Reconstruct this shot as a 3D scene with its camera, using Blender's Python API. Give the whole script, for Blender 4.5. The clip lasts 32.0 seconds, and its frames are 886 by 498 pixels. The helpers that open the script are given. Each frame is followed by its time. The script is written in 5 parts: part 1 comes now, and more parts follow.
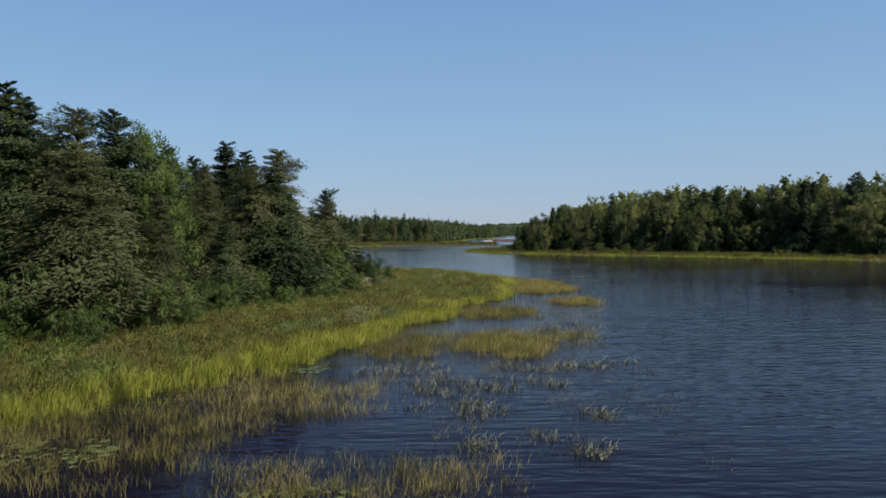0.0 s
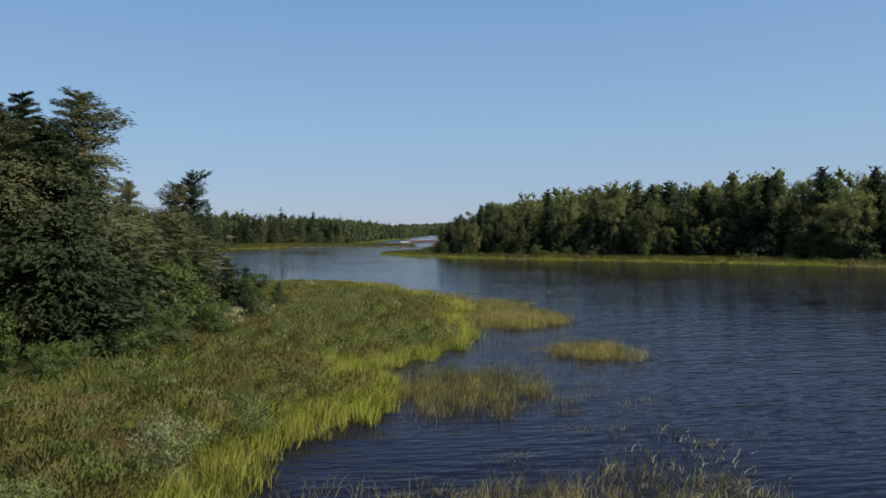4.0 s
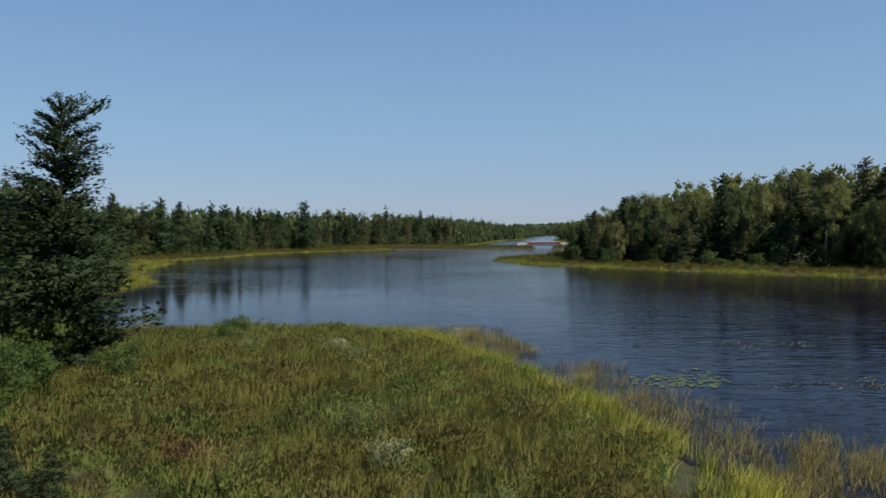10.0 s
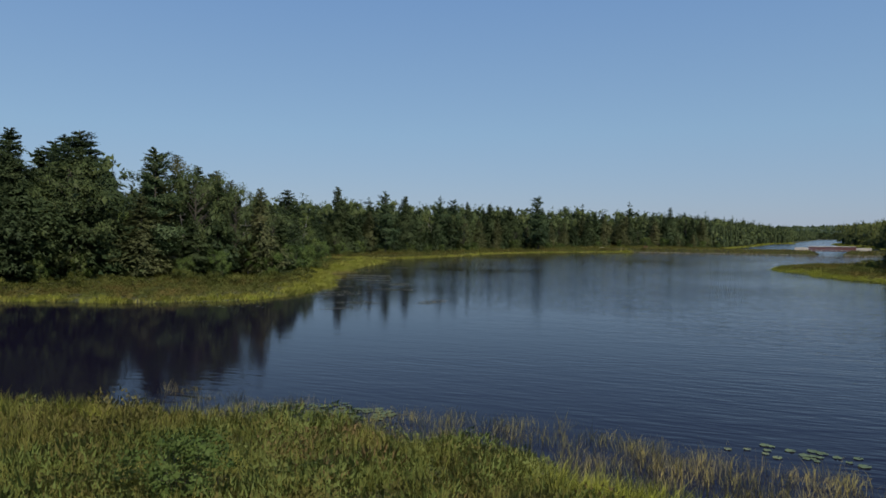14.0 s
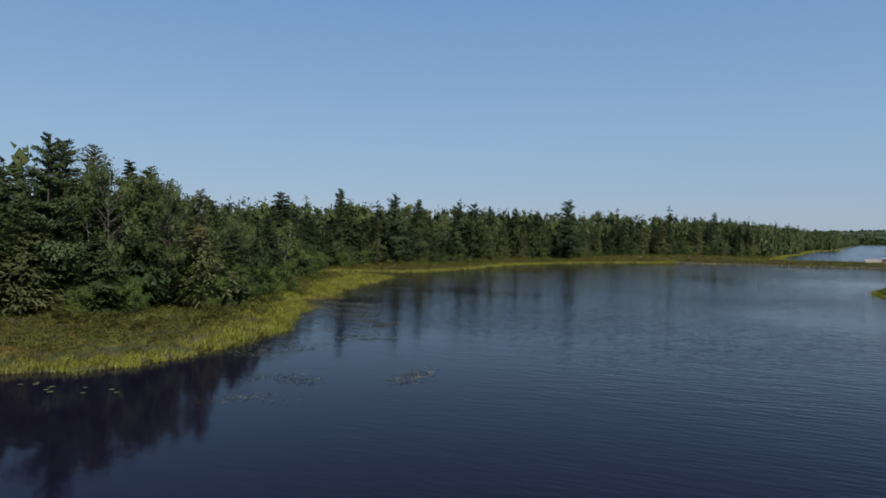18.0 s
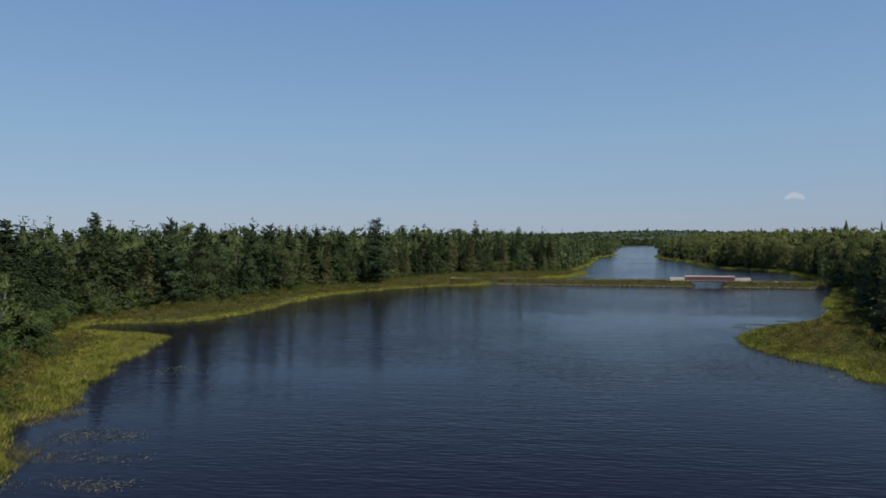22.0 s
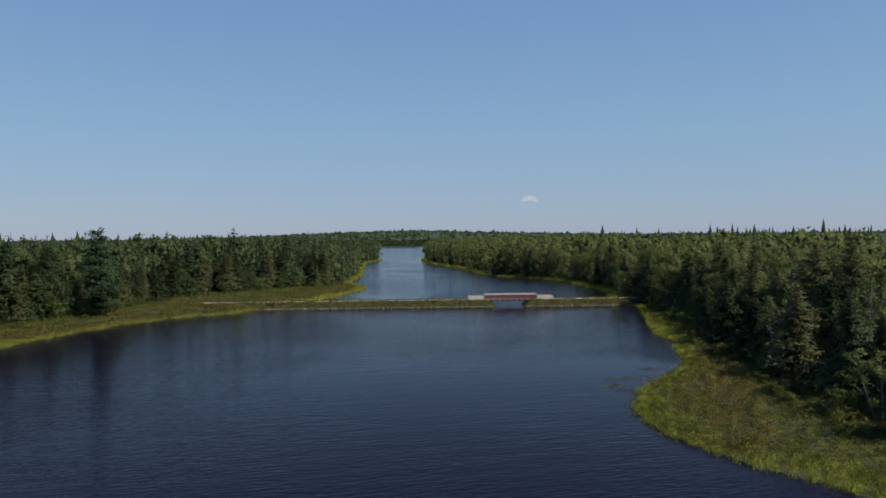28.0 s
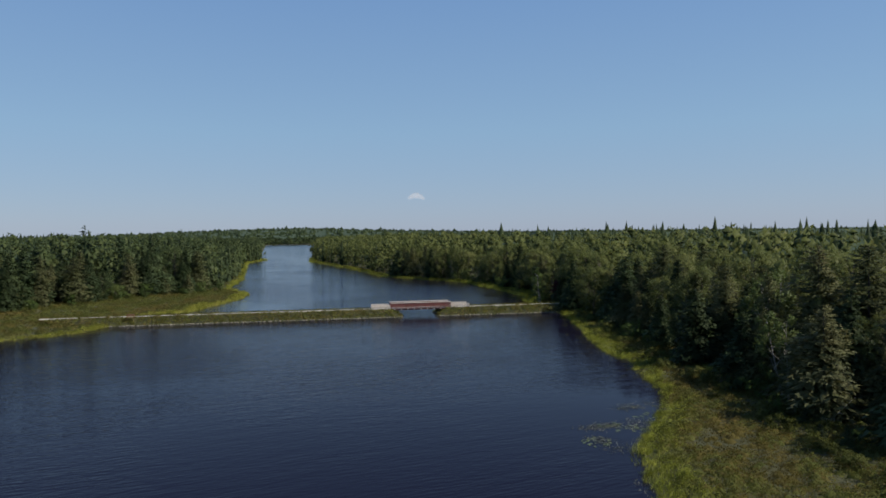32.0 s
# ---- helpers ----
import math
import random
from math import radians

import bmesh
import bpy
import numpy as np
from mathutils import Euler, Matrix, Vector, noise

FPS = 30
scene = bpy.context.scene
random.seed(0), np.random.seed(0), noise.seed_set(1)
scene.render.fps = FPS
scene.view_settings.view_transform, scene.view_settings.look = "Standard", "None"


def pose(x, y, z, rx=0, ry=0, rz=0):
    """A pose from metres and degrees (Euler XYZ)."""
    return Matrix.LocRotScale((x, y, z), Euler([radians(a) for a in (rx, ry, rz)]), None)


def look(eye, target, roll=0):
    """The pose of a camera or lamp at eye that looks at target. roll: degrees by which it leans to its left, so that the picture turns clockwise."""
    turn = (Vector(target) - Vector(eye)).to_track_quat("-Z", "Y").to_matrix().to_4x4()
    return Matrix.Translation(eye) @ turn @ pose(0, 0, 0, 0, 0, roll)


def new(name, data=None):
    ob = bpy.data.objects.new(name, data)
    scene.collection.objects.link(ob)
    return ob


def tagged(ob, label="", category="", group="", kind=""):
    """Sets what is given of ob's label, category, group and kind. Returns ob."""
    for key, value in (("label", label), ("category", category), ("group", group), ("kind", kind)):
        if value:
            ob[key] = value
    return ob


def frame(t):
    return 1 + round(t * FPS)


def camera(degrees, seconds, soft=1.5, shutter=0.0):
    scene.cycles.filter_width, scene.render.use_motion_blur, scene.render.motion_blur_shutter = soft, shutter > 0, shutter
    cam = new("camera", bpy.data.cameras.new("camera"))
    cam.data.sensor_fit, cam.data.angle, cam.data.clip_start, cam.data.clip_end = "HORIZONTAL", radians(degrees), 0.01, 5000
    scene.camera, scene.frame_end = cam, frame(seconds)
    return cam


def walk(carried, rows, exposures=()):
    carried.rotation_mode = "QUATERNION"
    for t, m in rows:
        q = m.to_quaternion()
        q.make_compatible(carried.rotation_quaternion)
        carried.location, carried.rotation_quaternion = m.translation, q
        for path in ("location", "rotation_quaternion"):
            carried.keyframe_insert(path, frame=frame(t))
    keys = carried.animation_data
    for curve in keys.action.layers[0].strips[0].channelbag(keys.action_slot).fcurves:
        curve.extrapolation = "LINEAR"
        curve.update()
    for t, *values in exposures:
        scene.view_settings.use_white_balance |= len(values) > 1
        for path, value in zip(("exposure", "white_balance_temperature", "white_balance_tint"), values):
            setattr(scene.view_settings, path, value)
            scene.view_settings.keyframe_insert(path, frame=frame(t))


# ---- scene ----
cam = camera(64.3, 32.0, 1.65)
PATH = [
    (0, (0.598, 0.724, 6.675), (0.585, 2.724, 6.63), -0.8),
    (0.5, (0.409, 4.211, 6.583), (0.397, 6.21, 6.539), -0.9),
    (1, (0.358, 7.611, 6.604), (0.384, 9.61, 6.56), -0.7),
    (1.5, (0.117, 11.197, 6.61), (0.195, 13.195, 6.563), -0.7),
    (2, (-0.075, 14.814, 6.595), (0.015, 16.811, 6.55), -0.8),
    (2.5, (-0.141, 18.386, 6.62), (-0.026, 20.382, 6.575), -0.8),
    (3, (-0.139, 21.923, 6.68), (0.017, 23.916, 6.634), -0.8),
    (3.5, (-0.166, 25.645, 6.702), (0.034, 27.634, 6.656), -0.8),
    (4, (-0.213, 29.391, 6.729), (0.023, 31.377, 6.682), -0.7),
    (4.5, (-0.276, 33.305, 6.723), (-0.035, 35.29, 6.678), -0.7),
    (6.5, (0.308, 47.615, 6.924), (0.553, 49.599, 6.879), -0.9),
    (7, (0.572, 51.346, 7.04), (0.816, 53.331, 6.993), -0.8),
    (7.5, (0.789, 55.043, 7.079), (0.994, 57.032, 7.032), -0.8),
    (8, (1.01, 58.742, 7.085), (1.128, 60.738, 7.041), -0.7),
    (8.5, (1.215, 62.495, 7.119), (1.263, 64.494, 7.075), -0.8),
    (9, (1.337, 66.13, 7.089), (1.349, 68.129, 7.045), -0.8),
    (9.5, (1.416, 69.838, 7.004), (1.389, 71.838, 6.96), -0.8),
    (10, (1.425, 73.615, 6.952), (1.339, 75.612, 6.909), -0.7),
    (10.5, (1.355, 77.393, 6.883), (1.205, 79.387, 6.841), -0.7),
    (11, (1.276, 81.021, 6.82), (1.046, 83.008, 6.778), -0.6),
    (11.5, (1.188, 84.541, 6.91), (0.87, 86.515, 6.867), -0.7),
    (12, (0.818, 88.404, 6.885), (0.414, 90.363, 6.843), -0.5),
    (12.5, (0.114, 92.527, 6.656), (-0.377, 94.465, 6.616), -0.5),
    (13, (-0.514, 96.29, 6.576), (-1.094, 98.203, 6.537), -0.3),
    (13.5, (-0.991, 99.641, 6.584), (-1.656, 101.527, 6.545), -0.1),
    (14, (-1.65, 103.07, 6.616), (-2.398, 104.924, 6.576), 0.2),
    (14.5, (-2.705, 106.675, 6.561), (-3.504, 108.508, 6.521), 0.2),
    (16.5, (-5.846, 119.661, 6.514), (-6.665, 121.486, 6.482), 0.5),
    (17, (-6.932, 122.674, 6.961), (-7.751, 124.499, 6.926), 0.5),
    (17.5, (-8.3, 125.872, 7.555), (-9.116, 127.697, 7.52), 0.6),
    (18, (-9.693, 129.129, 8.404), (-10.51, 130.955, 8.37), 0.5),
    (18.5, (-11.253, 132.422, 9.376), (-12.062, 134.25, 9.344), 0.4),
    (19, (-12.785, 135.697, 10.296), (-13.576, 137.534, 10.267), 0.2),
    (19.5, (-14.587, 139.206, 10.9), (-15.294, 141.077, 10.875), -0.0),
    (20, (-16.655, 142.673, 11.514), (-17.256, 144.581, 11.491), -0.1),
    (20.5, (-18.043, 145.789, 12.311), (-18.541, 147.726, 12.288), -0.1),
    (21, (-19.887, 148.08, 13.088), (-20.3, 150.037, 13.065), -0.3),
    (21.5, (-21.329, 150.93, 13.927), (-21.659, 152.903, 13.904), -0.4),
    (22, (-22.57, 154.115, 14.792), (-22.816, 156.099, 14.766), -0.4),
    (22.5, (-23.334, 157.864, 15.33), (-23.504, 159.856, 15.303), -0.3),
    (23, (-24.082, 161.642, 15.943), (-24.175, 163.64, 15.918), -0.6),
    (23.5, (-24.946, 164.799, 16.596), (-24.965, 166.799, 16.57), -0.8),
    (24, (-26.094, 167.322, 17.396), (-26.028, 169.321, 17.368), -1.2),
    (24.5, (-26.889, 170.125, 17.971), (-26.715, 172.117, 17.939), -1.2),
    (25, (-27.378, 173.402, 18.242), (-27.103, 175.383, 18.208), -1.4),
    (25.5, (-27.865, 177.056, 18.219), (-27.505, 179.023, 18.185), -1.0),
    (27.5, (-28.255, 191.092, 18.891), (-27.817, 193.043, 18.857), -0.8),
    (28, (-28.132, 194.442, 18.968), (-27.694, 196.394, 18.933), -0.7),
    (28.5, (-27.902, 197.739, 18.978), (-27.466, 199.69, 18.942), -0.6),
    (29, (-27.688, 201.141, 19.015), (-27.252, 203.093, 18.978), -0.7),
    (29.5, (-27.393, 204.468, 19.087), (-26.957, 206.42, 19.049), -0.7),
    (30, (-26.969, 207.858, 19.162), (-26.533, 209.809, 19.124), -0.7),
    (30.5, (-26.567, 211.385, 19.168), (-26.115, 213.333, 19.129), -0.8),
    (31, (-26.255, 214.673, 19.233), (-25.701, 216.595, 19.192), -0.8),
    (31.5, (-25.829, 217.92, 19.305), (-25.153, 219.802, 19.261), -0.9),
    (32, (-25.279, 221.22, 19.349), (-24.533, 223.075, 19.303), -0.8),
]
walk(cam, [(t, look(eye, target, roll)) for t, eye, target, roll in PATH],
     [(0, 0.1), (4, 0.1), (8, 0.04), (14, -0.1), (18, -0.04), (22, -0.13), (26, -0.12), (32, -0.05)])


# ---- light ----
SUN_WAY = Vector((0.62, -0.46, 0.90)).normalized()
world = bpy.data.worlds.new("sky")
scene.world = world
world.use_nodes = True
wn = world.node_tree
sky = wn.nodes.new("ShaderNodeTexSky")
sky.sky_type = "NISHITA"
sky.sun_disc = False
sky.sun_elevation = math.asin(SUN_WAY.z)
sky.sun_rotation = math.atan2(SUN_WAY.x, SUN_WAY.y)
sky.altitude, sky.air_density, sky.dust_density, sky.ozone_density = 50.0, 1.0, 0.3, 3.5
wn.nodes["Background"].inputs["Strength"].default_value = 1.0
# clear sky with a thin veil of summer haze towards the horizon
where = wn.nodes.new("ShaderNodeTexCoord")
axes = wn.nodes.new("ShaderNodeSeparateXYZ")
wn.links.new(where.outputs["Generated"], axes.inputs[0])
veil = wn.nodes.new("ShaderNodeValToRGB")
wn.links.new(axes.outputs[2], veil.inputs[0])
for k, (at, colour) in enumerate(((0.0, (0.312, 0.40, 0.572)), (0.14, (0.268, 0.436, 0.642)), (0.33, (0.186, 0.345, 0.63)), (1.0, (0.05, 0.115, 0.40)))):
    stop = veil.color_ramp.elements[k] if k < 2 else veil.color_ramp.elements.new(at)
    stop.position, stop.color = at, (*colour, 1)
dim = wn.nodes.new("ShaderNodeVectorMath")
dim.operation = "SCALE"
dim.inputs["Scale"].default_value = 0.10
wn.links.new(sky.outputs[0], dim.inputs[0])
both = wn.nodes.new("ShaderNodeMix")
both.data_type = "RGBA"
both.inputs[0].default_value = 0.75
wn.links.new(dim.outputs[0], both.inputs[6])
wn.links.new(veil.outputs[0], both.inputs[7])
wn.links.new(both.outputs[2], wn.nodes["Background"].inputs["Color"])
sun = new("sun", bpy.data.lights.new("sun", "SUN"))
sun.data.energy, sun.data.angle, sun.data.color = 4.8, radians(0.6), (1.0, 0.93, 0.82)
sun.matrix_world = look(SUN_WAY * 100, (0, 0, 0))
scene.view_settings.exposure = 0.0

# ---- materials ----


def material(name):
    m = bpy.data.materials.new(name)
    m.use_nodes = True
    nt = m.node_tree
    nt.nodes.clear()
    return m, nt


def node(nt, kind, **values):
    n = nt.nodes.new(kind)
    for key, value in values.items():
        if key.startswith("i_"):
            n.inputs[key[2:].replace("_", " ")].default_value = value
    return n


def noise_node(nt, coord, scale, detail=4.0, rough=0.6):
    n = nt.nodes.new("ShaderNodeTexNoise")
    n.inputs["Scale"].default_value = scale
    n.inputs["Detail"].default_value = detail
    n.inputs["Roughness"].default_value = rough
    nt.links.new(coord, n.inputs["Vector"])
    return n


def ramp(nt, fac, stops):
    r = nt.nodes.new("ShaderNodeValToRGB")
    e = r.color_ramp.elements
    while len(e) < len(stops):
        e.new(0.5)
    for k, (at, colour) in zip(e, stops):
        k.position, k.color = at, (*colour, 1)
    nt.links.new(fac, r.inputs[0])
    return r


def leaf_material(name, dark, light, dry, pass_light=0.25, rough=0.6, big=0.25):
    """Foliage: colour by leaf, by plant and by place, some light passing through the leaf."""
    m, nt = material(name)
    geo = nt.nodes.new("ShaderNodeNewGeometry")
    info = nt.nodes.new("ShaderNodeObjectInfo")
    place = noise_node(nt, geo.outputs["Position"], big, 3.0)
    mix = nt.nodes.new("ShaderNodeMath")
    mix.operation = "MULTIPLY_ADD"
    nt.links.new(geo.outputs["Random Per Island"], mix.inputs[0])
    mix.inputs[1].default_value = 0.16
    spread_out = nt.nodes.new("ShaderNodeMath")
    spread_out.operation = "MULTIPLY_ADD"
    spread_out.inputs[1].default_value, spread_out.inputs[2].default_value = 1.7, -0.35
    nt.links.new(place.outputs["Fac"], spread_out.inputs[0])
    nt.links.new(spread_out.outputs[0], mix.inputs[2])
    shift = nt.nodes.new("ShaderNodeMath")
    shift.operation = "MULTIPLY_ADD"
    nt.links.new(info.outputs["Random"], shift.inputs[0])
    shift.inputs[1].default_value = 0.46
    nt.links.new(mix.outputs[0], shift.inputs[2])
    less = nt.nodes.new("ShaderNodeMath")
    less.operation = "SUBTRACT"
    nt.links.new(shift.outputs[0], less.inputs[0])
    less.inputs[1].default_value = 0.31
    col = ramp(nt, less.outputs[0], [(0.0, dark), (0.55, light), (1.0, dry)])
    p = node(nt, "ShaderNodeBsdfPrincipled", i_Roughness=rough)
    p.inputs["Specular IOR Level"].default_value = 0.12
    nt.links.new(col.outputs[0], p.inputs["Base Color"])
    tr = nt.nodes.new("ShaderNodeBsdfTranslucent")
    nt.links.new(col.outputs[0], tr.inputs["Color"])
    blend = nt.nodes.new("ShaderNodeMixShader")
    blend.inputs[0].default_value = pass_light
    nt.links.new(p.outputs[0], blend.inputs[1])
    nt.links.new(tr.outputs[0], blend.inputs[2])
    out = nt.nodes.new("ShaderNodeOutputMaterial")
    nt.links.new(blend.outputs[0], out.inputs[0])
    return m


def rough_material(name, stops, scale=1.0, fine=12.0, rough=0.85, bump=0.3, metal=0.0, depth=0.05):
    """A matt surface with colour varied at two scales and a fine relief."""
    m, nt = material(name)
    geo = nt.nodes.new("ShaderNodeNewGeometry")
    info = nt.nodes.new("ShaderNodeObjectInfo")
    a = noise_node(nt, geo.outputs["Position"], scale, 5.0)
    b = noise_node(nt, geo.outputs["Position"], fine, 3.0)
    mix = nt.nodes.new("ShaderNodeMath")
    mix.operation = "MULTIPLY_ADD"
    nt.links.new(b.outputs["Fac"], mix.inputs[0])
    mix.inputs[1].default_value = 0.5
    nt.links.new(a.outputs["Fac"], mix.inputs[2])
    shift = nt.nodes.new("ShaderNodeMath")
    shift.operation = "MULTIPLY_ADD"
    nt.links.new(info.outputs["Random"], shift.inputs[0])
    shift.inputs[1].default_value = 0.2
    nt.links.new(mix.outputs[0], shift.inputs[2])
    less = nt.nodes.new("ShaderNodeMath")
    less.operation = "SUBTRACT"
    nt.links.new(shift.outputs[0], less.inputs[0])
    less.inputs[1].default_value = 0.35
    col = ramp(nt, less.outputs[0], stops)
    p = node(nt, "ShaderNodeBsdfPrincipled", i_Roughness=rough, i_Metallic=metal)
    nt.links.new(col.outputs[0], p.inputs["Base Color"])
    bm_node = nt.nodes.new("ShaderNodeBump")
    bm_node.inputs["Strength"].default_value = bump
    bm_node.inputs["Distance"].default_value = depth
    nt.links.new(b.outputs["Fac"], bm_node.inputs["Height"])
    nt.links.new(bm_node.outputs[0], p.inputs["Normal"])
    out = nt.nodes.new("ShaderNodeOutputMaterial")
    nt.links.new(p.outputs[0], out.inputs[0])
    return m


def water_material():
    """Dark peat water under a light breeze, calmer in patches and in the lee of the west bank."""
    m, nt = material("lake_water")
    geo = nt.nodes.new("ShaderNodeNewGeometry")
    stretch = nt.nodes.new("ShaderNodeMapping")
    stretch.inputs["Rotation"].default_value = (0, 0, radians(4))
    stretch.inputs["Scale"].default_value = (0.28, 1.0, 1.0)
    nt.links.new(geo.outputs["Position"], stretch.inputs["Vector"])
    small = noise_node(nt, stretch.outputs[0], 2.4, 2.0, 0.5)
    long = noise_node(nt, stretch.outputs[0], 0.55, 2.0, 0.5)
    gust = noise_node(nt, geo.outputs["Position"], 0.02, 3.0, 0.55)
    add = nt.nodes.new("ShaderNodeMath")
    add.operation = "MULTIPLY_ADD"
    nt.links.new(long.outputs["Fac"], add.inputs[0])
    add.inputs[1].default_value = 1.1
    nt.links.new(small.outputs["Fac"], add.inputs[2])
    off = nt.nodes.new("ShaderNodeVectorMath")
    off.operation = "DISTANCE"
    off.inputs[1].default_value = (-52, 138, 0)
    nt.links.new(geo.outputs["Position"], off.inputs[0])
    lee = nt.nodes.new("ShaderNodeMapRange")
    lee.inputs["From Min"].default_value = 22.0
    lee.inputs["From Max"].default_value = 84.0
    lee.inputs["To Min"].default_value = 0.06
    lee.inputs["To Max"].default_value = 1.0
    nt.links.new(off.outputs["Value"], lee.inputs["Value"])
    near_bank = nt.nodes.new("ShaderNodeVectorMath")
    near_bank.operation = "DISTANCE"
    near_bank.inputs[1].default_value = (21, 284, 0)
    nt.links.new(geo.outputs["Position"], near_bank.inputs[0])
    still = nt.nodes.new("ShaderNodeMapRange")
    still.inputs["From Min"].default_value, still.inputs["From Max"].default_value = 5.0, 17.0
    still.inputs["To Min"].default_value, still.inputs["To Max"].default_value = 0.12, 1.0
    nt.links.new(near_bank.outputs["Value"], still.inputs["Value"])
    sheltered = nt.nodes.new("ShaderNodeMath")
    sheltered.operation = "MULTIPLY"
    nt.links.new(lee.outputs[0], sheltered.inputs[0])
    nt.links.new(still.outputs[0], sheltered.inputs[1])
    patch = nt.nodes.new("ShaderNodeMapRange")
    patch.inputs["From Min"].default_value = 0.35
    patch.inputs["From Max"].default_value = 0.65
    patch.inputs["To Min"].default_value = 0.3
    patch.inputs["To Max"].default_value = 1.1
    nt.links.new(gust.outputs["Fac"], patch.inputs["Value"])
    power = nt.nodes.new("ShaderNodeMath")
    power.operation = "MULTIPLY"
    nt.links.new(sheltered.outputs[0], power.inputs[0])
    nt.links.new(patch.outputs[0], power.inputs[1])
    axis = nt.nodes.new("ShaderNodeSeparateXYZ")
    nt.links.new(geo.outputs["Position"], axis.inputs[0])
    open_water = nt.nodes.new("ShaderNodeMapRange")
    open_water.inputs["From Min"].default_value, open_water.inputs["From Max"].default_value = 385.0, 430.0
    open_water.inputs["To Min"].default_value, open_water.inputs["To Max"].default_value = 0.6, 1.3
    nt.links.new(axis.outputs[1], open_water.inputs["Value"])
    strength = nt.nodes.new("ShaderNodeMath")
    strength.operation = "MULTIPLY"
    nt.links.new(open_water.outputs[0], strength.inputs[1])
    nt.links.new(power.outputs[0], strength.inputs[0])
    breeze = nt.nodes.new("ShaderNodeMapRange")
    breeze.inputs["From Min"].default_value, breeze.inputs["From Max"].default_value = 125.0, 180.0
    breeze.inputs["To Min"].default_value, breeze.inputs["To Max"].default_value = 1.2, 1.0
    nt.links.new(axis.outputs[1], breeze.inputs["Value"])
    blown = nt.nodes.new("ShaderNodeMath")
    blown.operation = "MULTIPLY"
    nt.links.new(strength.outputs[0], blown.inputs[0])
    nt.links.new(breeze.outputs[0], blown.inputs[1])
    b = nt.nodes.new("ShaderNodeBump")
    b.inputs["Distance"].default_value = 0.12
    nt.links.new(blown.outputs[0], b.inputs["Strength"])
    nt.links.new(add.outputs[0], b.inputs["Height"])
    p = node(nt, "ShaderNodeBsdfPrincipled", i_Roughness=0.06, i_IOR=1.145)
    p.inputs["Base Color"].default_value = (0.0058, 0.0046, 0.0125, 1)
    nt.links.new(b.outputs[0], p.inputs["Normal"])
    ruffled = nt.nodes.new("ShaderNodeMapRange")
    ruffled.inputs["From Min"].default_value, ruffled.inputs["From Max"].default_value = 385.0, 450.0
    ruffled.inputs["To Min"].default_value, ruffled.inputs["To Max"].default_value = 0.06, 0.12
    nt.links.new(axis.outputs[1], ruffled.inputs["Value"])
    nt.links.new(ruffled.outputs[0], p.inputs["Roughness"])
    # IOR shifted along y to weaken or strengthen the sky's reflection by place
    gloss = nt.nodes.new("ShaderNodeMapRange")
    gloss.inputs["From Min"].default_value, gloss.inputs["From Max"].default_value = 375.0, 420.0
    gloss.inputs["To Min"].default_value, gloss.inputs["To Max"].default_value = 0.0, 0.235
    nt.links.new(axis.outputs[1], gloss.inputs["Value"])
    sheen = nt.nodes.new("ShaderNodeMapRange")
    sheen.inputs["From Min"].default_value, sheen.inputs["From Max"].default_value = 110.0, 165.0
    sheen.inputs["To Min"].default_value, sheen.inputs["To Max"].default_value = 1.148, 1.125
    nt.links.new(axis.outputs[1], sheen.inputs["Value"])
    reflect_ior = nt.nodes.new("ShaderNodeMath")
    nt.links.new(gloss.outputs[0], reflect_ior.inputs[0])
    nt.links.new(sheen.outputs[0], reflect_ior.inputs[1])
    nt.links.new(reflect_ior.outputs[0], p.inputs["IOR"])
    out = nt.nodes.new("ShaderNodeOutputMaterial")
    nt.links.new(p.outputs[0], out.inputs[0])
    return m


M_WATER = water_material()
M_SPRUCE = leaf_material("spruce_needles", (0.017, 0.028, 0.011), (0.042, 0.062, 0.024), (0.074, 0.096, 0.036), 0.25)
M_FIR = leaf_material("fir_needles", (0.021, 0.037, 0.015), (0.048, 0.073, 0.029), (0.08, 0.106, 0.042), 0.28)
M_PINE = leaf_material("pine_needles", (0.022, 0.04, 0.018), (0.052, 0.084, 0.036), (0.088, 0.12, 0.053), 0.25)
M_LARCH = leaf_material("larch_needles", (0.056, 0.066, 0.026), (0.104, 0.114, 0.046), (0.158, 0.15, 0.068), 0.32)
M_BROAD = leaf_material("broad_leaves", (0.046, 0.068, 0.02), (0.104, 0.138, 0.04), (0.165, 0.185, 0.058), 0.38, 0.5)
M_BRIGHT = leaf_material("bright_leaves", (0.048, 0.08, 0.02), (0.095, 0.14, 0.035), (0.15, 0.178, 0.055), 0.4, 0.5)
M_PALE = leaf_material("pale_leaves", (0.085, 0.11, 0.035), (0.175, 0.205, 0.072), (0.48, 0.45, 0.25), 0.25, 0.5)
M_HEATH = leaf_material("heath_leaves", (0.108, 0.1, 0.029), (0.188, 0.166, 0.05), (0.25, 0.2, 0.074), 0.42, 0.6, 0.35)
M_GALE = leaf_material("gale_leaves", (0.078, 0.11, 0.026), (0.152, 0.19, 0.048), (0.21, 0.228, 0.068), 0.42, 0.6, 0.35)
M_DRY = leaf_material("dry_heath_leaves", (0.112, 0.078, 0.03), (0.185, 0.128, 0.05), (0.23, 0.165, 0.07), 0.4, 0.6, 0.35)
M_GRASS = leaf_material("grass_blades", (0.13, 0.15, 0.034), (0.25, 0.25, 0.058), (0.36, 0.295, 0.108), 0.4, 0.55, 0.4)
